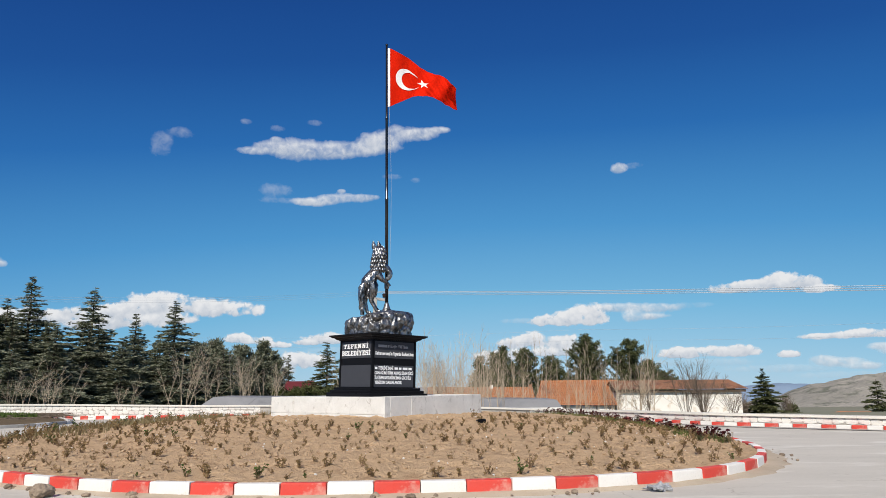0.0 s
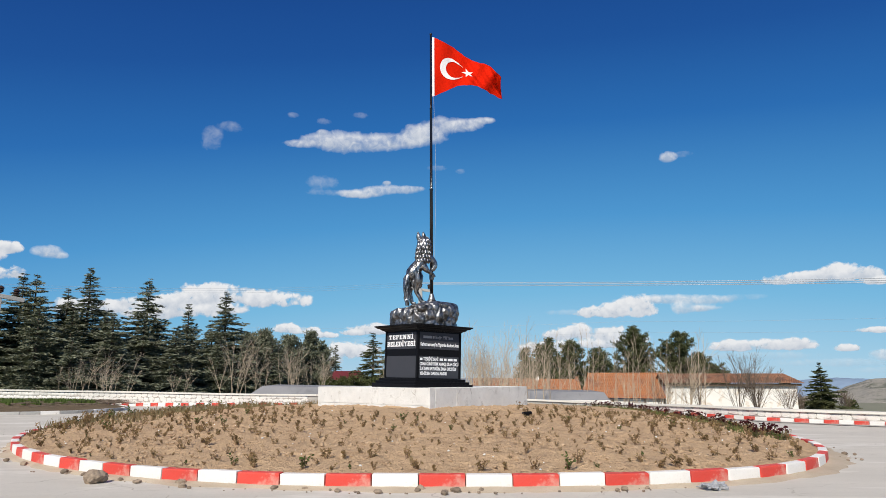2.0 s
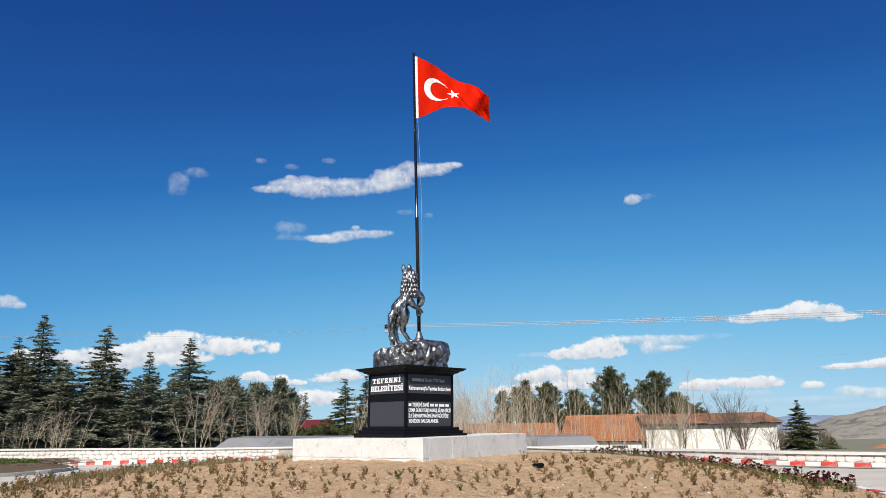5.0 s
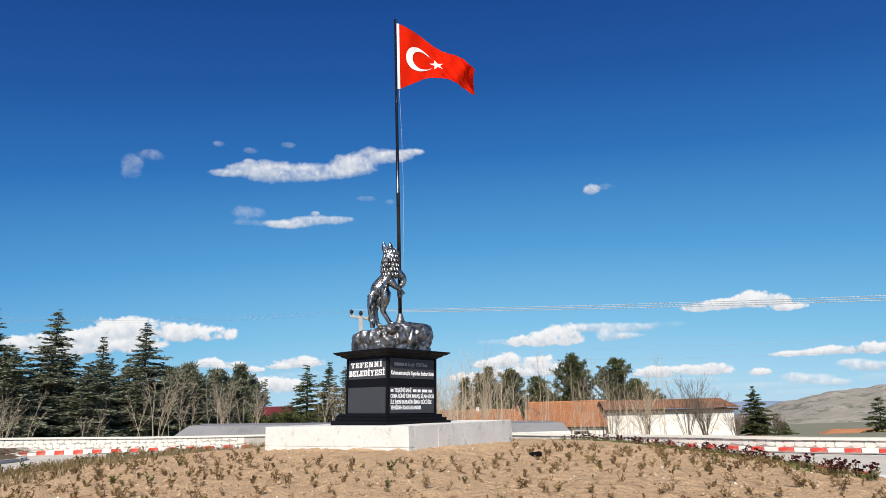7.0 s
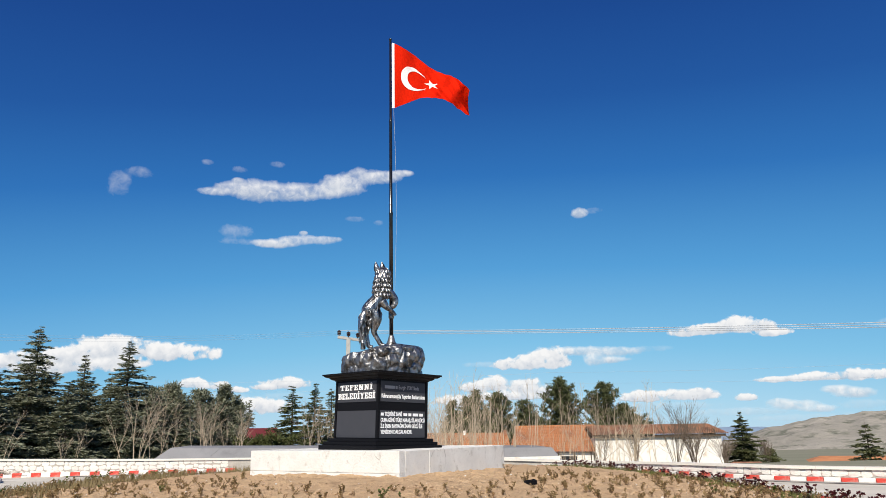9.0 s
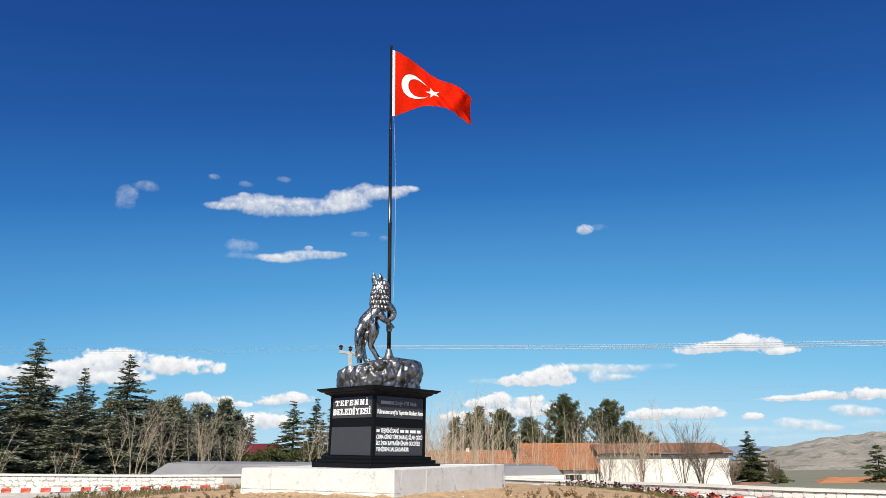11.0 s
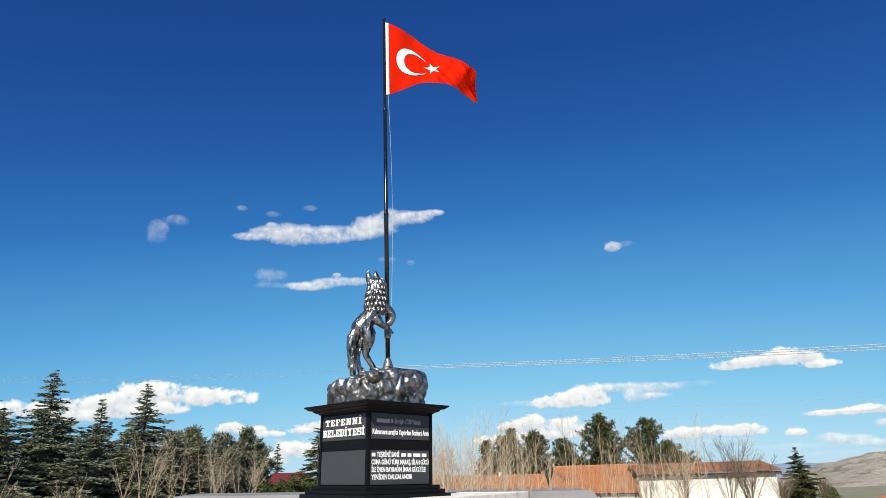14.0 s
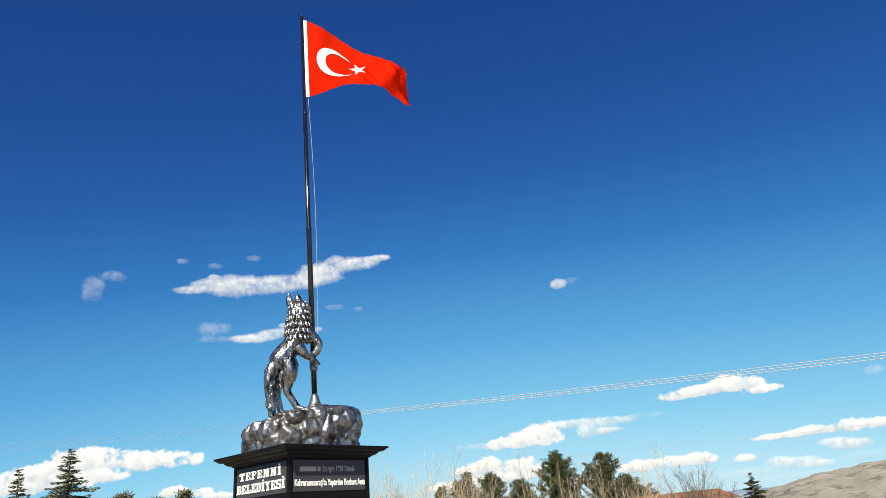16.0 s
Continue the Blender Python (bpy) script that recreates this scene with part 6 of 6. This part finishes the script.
cloud("cumulus", (-34.17, 9.03, 0.96, 0.56), (-35.53, 8.50, 1.33, 0.71), (-33.38, 7.41, 0.62, 0.57), (-34.72, 7.21, 1.01, 0.64))
cloud("wisp", (39.57, 6.85, 0.61, 0.36))
cloud("wisp", (-25.95, 4.50, 2.50, 0.48))
cloud("wisp", (-11.70, 2.82, 2.62, 0.35), (-6.39, 2.89, 2.28, 0.32))
cloud("cumulus", (-44.0, 5.4, 4.0, 1.4), (-48.0, 5.8, 4.0, 2.0))
cloud("cumulus", (46.0, 4.2, 4.0, 0.9), (50.0, 4.6, 3.5, 1.2))


# ---- planting on the island ----
def rose_bush(seed, size, green, label):
    rnd = random.Random(seed)
    owner = tagged(empty("rose_bush"), label, "rose bush", group="rose bushes on the soil bed")
    vs, fs, lv, lf = [], [], [], []
    for _ in range(rnd.randint(4, 7)):
        a = rnd.uniform(0, 6.28)
        out = Vector((math.cos(a), math.sin(a), 0))
        H = size * rnd.uniform(0.5, 1.0)
        lean = rnd.uniform(0.10, 0.80) * H
        pts = [out * lean * g + Vector((rnd.uniform(-1, 1) * 0.02, rnd.uniform(-1, 1) * 0.02, H * g - (0.06 if g == 0 else 0))) for g in (0, 0.4, 0.75, 1.0)]
        tube(vs, fs, pts, [0.009, 0.007, 0.005, 0.003], 4)
        for _ in range(rnd.randint(6, 10)):
            g = rnd.uniform(0.25, 1.0)
            b = min(2, int(g * 3))
            p = pts[b].lerp(pts[b + 1], g * 3 - b)
            d = Vector((rnd.uniform(-1, 1), rnd.uniform(-1, 1), rnd.uniform(-0.4, 0.9))).normalized()
            L = rnd.uniform(0.032, 0.064)
            t = d.cross(Vector((rnd.uniform(-1, 1), rnd.uniform(-1, 1), 1.0))).normalized() * L * 0.42
            base = len(lv)
            lv += [p, p + d * L * 0.45 - t, p + d * L, p + d * L * 0.5 + t]
            lf.append((base, base + 1, base + 2, base + 3))
    tagged(raw("stem", vs, fs, M["rose_stem"], owner), kind="stuff")
    raw("foliage", lv, lf, M["rose_leaf_green" if green else "rose_leaf"], owner)
    return owner


def free_of_plinth(x, y):
    q = pose(0.05, 0.25, 0, 0, 0, 50.5).inverted() @ Vector((x, y, 0))
    return abs(q.x) > 2.95 or abs(q.y) > 2.95


brown = [rose_bush(400 + k, 0.17 + 0.018 * k, False, "small young rose bush with bronze leaves in bare soil") for k in range(6)]
green = [rose_bush(420 + k, 0.23 + 0.03 * k, True, "small rose bush with fresh green leaves in bare soil") for k in range(3)]
rnd = random.Random(12)
spots = []
for ring in (0.965, 0.925, 0.88, 0.835, 0.79, 0.745, 0.70, 0.65, 0.60, 0.55, 0.50, 0.45, 0.40, 0.35):
    th = math.pi * 0.97
    while th < math.pi * 2.03:
        x, y = island(th, ring)
        step = 0.40 / math.hypot(x - IC[0], y - IC[1])
        x, y = x + rnd.uniform(-0.16, 0.16), y + rnd.uniform(-0.16, 0.16)
        if y < 2.5 and free_of_plinth(x, y) and rnd.random() < 0.93:
            spots.append((x, y))
        th += step * rnd.uniform(0.8, 1.2)
spots.sort(key=lambda p: p[1])
rest = {}
for k, (x, y) in enumerate(spots):
    near_plinth = math.hypot(x, y) < 4.3
    src = green if (rnd.random() < (0.14 if near_plinth else 0.04)) else brown
    i = rnd.randrange(len(src))
    m = pose(x, y, mound(x, y) - 0.015, 0, 0, rnd.uniform(0, 360)) @ Matrix.Scale(rnd.choice((rnd.uniform(0.40, 0.75), rnd.uniform(0.6, 1.05))) * (1.1 if near_plinth else 1.0), 4)
    if k < 9:
        (brown + green)[k].matrix_basis = m
    elif k < 290:
        copy_thing(src[i], m)
    else:
        for child in src[i].children:
            vs, fs = rest.setdefault(child.data.materials[0].name, ([], []))
            b = len(vs)
            vs += [m @ v.co for v in child.data.vertices]
            fs += [tuple(b + q for q in f.vertices) for f in child.data.polygons]
thicket = tagged(empty("young_roses"), "more young rose bushes planted further back in the soil", "rose bush", kind="stuff")
for name, (vs, fs) in rest.items():
    tagged(raw("growth", vs, fs, bpy.data.materials[name], thicket), kind="stuff")


def flower_clump(seed):
    """A low clump with grey-green leaves and dark red heads."""
    rnd = random.Random(seed)
    owner = tagged(empty("flower_clump"), "clump of dark red flowers with grey-green leaves on the bed's edge", "flowers", group="red flowers along the bed")
    vs, fs, lv, lf, pv, pf = [], [], [], [], [], []
    for _ in range(7):
        a = rnd.uniform(0, 6.28)
        o = Vector((math.cos(a), math.sin(a), 0)) * rnd.uniform(0, 0.13)
        H = rnd.uniform(0.14, 0.30)
        top = o * 1.4 + Vector((0, 0, H))
        tube(vs, fs, [o - Vector((0, 0, 0.06)), top], [0.007, 0.004], 3)
        for _ in range(7):
            d = Vector((rnd.uniform(-1, 1), rnd.uniform(-1, 1), rnd.uniform(-0.2, 0.7))).normalized()
            p = o.lerp(top, rnd.uniform(0.05, 0.7))
            t = d.cross(Vector((0.2, 0.1, 1))).normalized() * 0.022
            b = len(lv)
            lv += [p, p + d * 0.05 - t, p + d * 0.10, p + d * 0.05 + t]
            lf.append((b, b + 1, b + 2, b + 3))
        for _ in range(9):
            d = Vector((rnd.uniform(-1, 1), rnd.uniform(-1, 1), rnd.uniform(-0.3, 0.9))).normalized()
            t = d.cross(Vector((rnd.uniform(-1, 1), 0.3, 0.7))).normalized() * 0.024
            b = len(pv)
            pv += [top, top + d * 0.028 - t, top + d * 0.055, top + d * 0.028 + t]
            pf.append((b, b + 1, b + 2, b + 3))
    tagged(raw("stem", vs, fs, M["rose_stem"], owner), kind="stuff")
    raw("foliage", lv, lf, M["clump_leaf"], owner, "grey-green leaves")
    raw("blossom", pv, pf, M["pansy"], owner, "dark red flower heads")
    return owner


clumps = [flower_clump(500 + k) for k in range(4)]
k = 0
for ring, first, last in ((0.945, -0.72, 0.92), (0.91, -0.72, 0.92)):
    th = first
    while th < last:
        x, y = island(th, ring)
        th += 0.30 / math.hypot(x - IC[0], y - IC[1]) * rnd.uniform(0.7, 1.3)
        if rnd.random() < 0.25 or not free_of_plinth(x, y):
            continue
        m = pose(x + rnd.uniform(-0.1, 0.1), y + rnd.uniform(-0.1, 0.1), mound(x, y) - 0.02, 0, 0, rnd.uniform(0, 360)) @ Matrix.Scale(rnd.uniform(0.6, 1.0), 4)
        if k < 4:
            clumps[k].matrix_basis = m
        else:
            copy_thing(clumps[k % 4], m)
        k += 1


wild = []
for ring, first, last in ((0.97, 2.2, 3.45), (0.93, 2.25, 3.4), (0.88, 2.35, 3.2)):
    th = first
    while th < last:
        x, y = island(th, ring)
        th += 0.36 / math.hypot(x - IC[0], y - IC[1]) * rnd.uniform(0.7, 1.3)
        if free_of_plinth(x, y):
            src = rnd.choice((brown[rnd.randrange(6)], brown[rnd.randrange(6)], green[rnd.randrange(3)]))
            wild.append(copy_thing(src, pose(x, y, mound(x, y) - 0.02, 0, 0, rnd.uniform(0, 360)) @ Matrix.Scale(rnd.uniform(1.0, 1.7), 4)))
for ob in wild:
    tagged(ob, "straggling young rose bush among dry weeds", group="rose bushes on the bed's edge")


def build_weeds():
    """Dry weeds along the far left edge of the bed."""
    rnd = random.Random(19)
    vs, fs = [], []
    for _ in range(8000):
        th = rnd.uniform(math.pi * 0.60, math.pi * 1.16)
        ring = 1 - 0.26 * rnd.random() ** 1.5 - 0.015
        if th > math.pi * 1.0 and rnd.random() < 0.6:
            continue
        x, y = island(th, ring)
        if noise.noise(Vector((x * 0.8, y * 0.8, 7))) < -0.12:
            continue
        z = mound(x, y)
        a, w, h = rnd.random() * 6.28, rnd.uniform(0.008, 0.02), rnd.uniform(0.05, 0.30)
        b = len(vs)
        vs += [(x - w * math.cos(a), y - w * math.sin(a), z - 0.02), (x + w * math.cos(a), y + w * math.sin(a), z - 0.02), (x + rnd.uniform(-0.1, 0.1), y + rnd.uniform(-0.1, 0.1), z + h)]
        fs.append((b, b + 1, b + 2))
    gv, gf = [], []
    for _ in range(4200):
        x, y = island(rnd.uniform(-0.72, 0.95), 0.965 - 0.09 * rnd.random() ** 1.1)
        if noise.noise(Vector((x * 1.3, y * 1.3, 2))) < -0.1:
            continue
        a, w, h, z = rnd.random() * 6.28, rnd.uniform(0.008, 0.022), rnd.uniform(0.03, 0.13), mound(x, y)
        b = len(gv)
        gv += [(x - w * math.cos(a), y - w * math.sin(a), z - 0.02), (x + w * math.cos(a), y + w * math.sin(a), z - 0.02), (x + rnd.uniform(-0.08, 0.08), y + rnd.uniform(-0.08, 0.08), z + h)]
        gf.append((b, b + 1, b + 2))
    tagged(raw("weeds", gv, gf, M["bed_weed"]), "low yellow-green weeds between the red flowers", "weeds", kind="stuff")
    tagged(raw("weeds", vs, fs, M["dry_grass"]), "dry yellow-green weeds on the edge of the soil bed", "weeds", kind="stuff")


build_weeds()


# ---- loose stones and litter ----
def build_clods():
    rnd = random.Random(23)
    vs, fs = [], []
    bms = []
    for k in range(6):
        bm = bmesh.new()
        lump(bm, 60 + k, (1, 0.8, 0.6), 0.5, 1)
        bm.verts.index_update()
        bms.append(([v.co.copy() for v in bm.verts], [tuple(v.index for v in f.verts) for f in bm.faces]))
        bm.free()
    for _ in range(13000):
        th, ring = rnd.uniform(math.pi * 0.95, math.pi * 2.05), math.sqrt(rnd.uniform(0.04, 0.95))
        x, y = island(th, ring)
        if not free_of_plinth(x, y):
            continue
        s = 0.008 + 0.046 * rnd.random() ** 5
        m = pose(x, y, mound(x, y) + s * 0.2, rnd.uniform(0, 30), 0, rnd.uniform(0, 360)) @ Matrix.Scale(s, 4)
        v, f = bms[rnd.randrange(6)]
        b = len(vs)
        vs += [m @ q for q in v]
        fs += [tuple(b + i for i in t) for t in f]
    tagged(raw("soil_clods", vs, fs, M["clod"]), "loose clods of tan soil scattered over the bed", "soil", kind="stuff")


build_clods()


def stone(x, y, sx, sy, sz, seed, label="rough brown stone lying by the kerb"):
    bm = bmesh.new()
    lump(bm, seed, (sx, sy, sz), 0.35, 3 if sx > 0.1 else 2)
    ob = part("stone", bm, M["rock"], smooth=False)
    ob.matrix_basis = pose(x, y, sz * 0.7, 0, 0, seed * 37 % 360)
    tagged(ob, label, "stone", group="loose stones on the road")


stone(-4.02, -14.0, 0.155, 0.12, 0.105, 1, "large rounded brown stone lying against the kerb")
rnd = random.Random(31)
for k in range(150):
    th = rnd.uniform(math.pi * 1.2, math.pi * 1.9)
    if rnd.random() < 0.75:
        th = rnd.uniform(math.pi * 1.74, math.pi * 1.93) if rnd.random() < 0.42 else math.pi * rnd.choice((1.375, 1.40, 1.44, 1.485, 1.51, 1.545, 1.58)) + rnd.uniform(-0.05, 0.05)
    x, y = island(th, 1.0)
    off = 0.14 + (0.6 if th > math.pi * 1.7 else 0.3) * rnd.random() ** 2
    r = math.hypot(x - IC[0], y - IC[1])
    s = 0.014 + 0.062 * rnd.random() ** 3
    stone(x + (x - IC[0]) / r * off, y + (y - IC[1]) / r * off, s, s * 0.8, s * 0.6, 40 + k)


def build_dust():
    """Wind-blown soil lying along the foot of the island kerb."""
    vs, fs = [], []
    n = 500
    for i in range(n + 1):
        th = math.pi * (1.12 + 0.84 * i / n)
        x, y = island(th, 1.0)
        r = math.hypot(x - IC[0], y - IC[1])
        d = Vector(((x - IC[0]) / r, (y - IC[1]) / r, 0))
        reach = 0.22 + 0.20 * noise.noise(Vector((x * 0.9, y * 0.9, 0))) + 0.12 * noise.noise(Vector((x * 3.1, y * 3.1, 3)))
        if th > math.pi * 1.66:
            reach += 0.38 * math.sin(math.pi * min(1, (th / math.pi - 1.66) / 0.26))
        reach = max(0.05, reach)
        for k, z in ((0.0, 0.050), (0.30, 0.034), (0.65, 0.020), (1.0, -0.025)):
            p = Vector((x, y, 0)) + d * (0.05 + reach * k)
            vs.append((p.x, p.y, z + 0.006 * noise.noise(p * 5)))
    for i in range(n):
        for k in range(3):
            fs.append((4 * i + k, 4 * i + k + 1, 4 * i + 5 + k, 4 * i + 4 + k))
    tagged(raw("kerb_dust", vs, fs, M["dust"], smooth=True), "tan dust and grit along the island kerb", "dirt", kind="structure")


build_dust()


def build_bag():
    bm = bmesh.new()
    lump(bm, 77, (0.17, 0.10, 0.07), 0.9, 4)
    for v in bm.verts:
        v.co += v.co.normalized() * 0.03 * noise.noise(v.co * 22)
        v.co.z = max(v.co.z, -0.03)
    ob = part("plastic_bag", bm, M["bag"], smooth=False)
    ob.matrix_basis = pose(4.62, -14.42, 0.03, 0, 0, 12)
    tagged(ob, "crumpled grey plastic bag lying by the kerb", "litter")


build_bag()


def build_tray():
    """A small dark tray tipped on the soil."""
    z = mound(3.05, -5.65)
    owner = tagged(empty("plant_tray", pose(3.05, -5.65, z + 0.01, 6, -7, 8)), "small black plastic tray lying on the soil bed", "tray")
    bm = bmesh.new()
    box(bm, (-0.12, -0.07, 0.0), (0.12, 0.07, 0.012), 0.003)
    part("base", bm, M["granite"], owner)
    for lo, hi in (((-0.12, -0.07, 0.012), (0.12, -0.058, 0.09)), ((-0.12, 0.058, 0.012), (0.12, 0.07, 0.09)), ((-0.12, -0.058, 0.012), (-0.108, 0.058, 0.09)), ((0.108, -0.058, 0.012), (0.12, 0.058, 0.09))):
        bm = bmesh.new()
        box(bm, lo, hi, 0.003)
        part("side", bm, M["granite"], owner)
    bm = bmesh.new()
    lump(bm, 91, (0.07, 0.045, 0.035), 0.5, 2)
    for v in bm.verts:
        v.co.z = max(v.co.z, -0.02) + 0.034
    part("root_ball", bm, M["clod"], owner, "clod of tan soil")


build_tray()


def build_pebbles():
    """Pale pebbles scattered over the bed."""
    rnd = random.Random(57)
    vs, fs = [], []
    bm = bmesh.new()
    lump(bm, 12, (1, 0.75, 0.55), 0.5, 1)
    bm.verts.index_update()
    v0, f0 = [v.co.copy() for v in bm.verts], [tuple(v.index for v in f.verts) for f in bm.faces]
    bm.free()
    for _ in range(200):
        x, y = island(rnd.uniform(math.pi * 0.95, math.pi * 2.05), math.sqrt(rnd.uniform(0.04, 0.95)))
        if not free_of_plinth(x, y):
            continue
        s = 0.010 + 0.018 * rnd.random() ** 2
        m = pose(x, y, mound(x, y) + 0.02 + s * 0.3, rnd.uniform(-20, 20), rnd.uniform(-20, 20), rnd.uniform(0, 360)) @ Matrix.Scale(s, 4)
        b = len(vs)
        vs += [m @ q for q in v0]
        fs += [tuple(b + i for i in t) for t in f0]
    tagged(raw("pebbles", vs, fs, M["stone_white"]), "small pale pebbles scattered over the soil", "pebbles", kind="stuff")


build_pebbles()
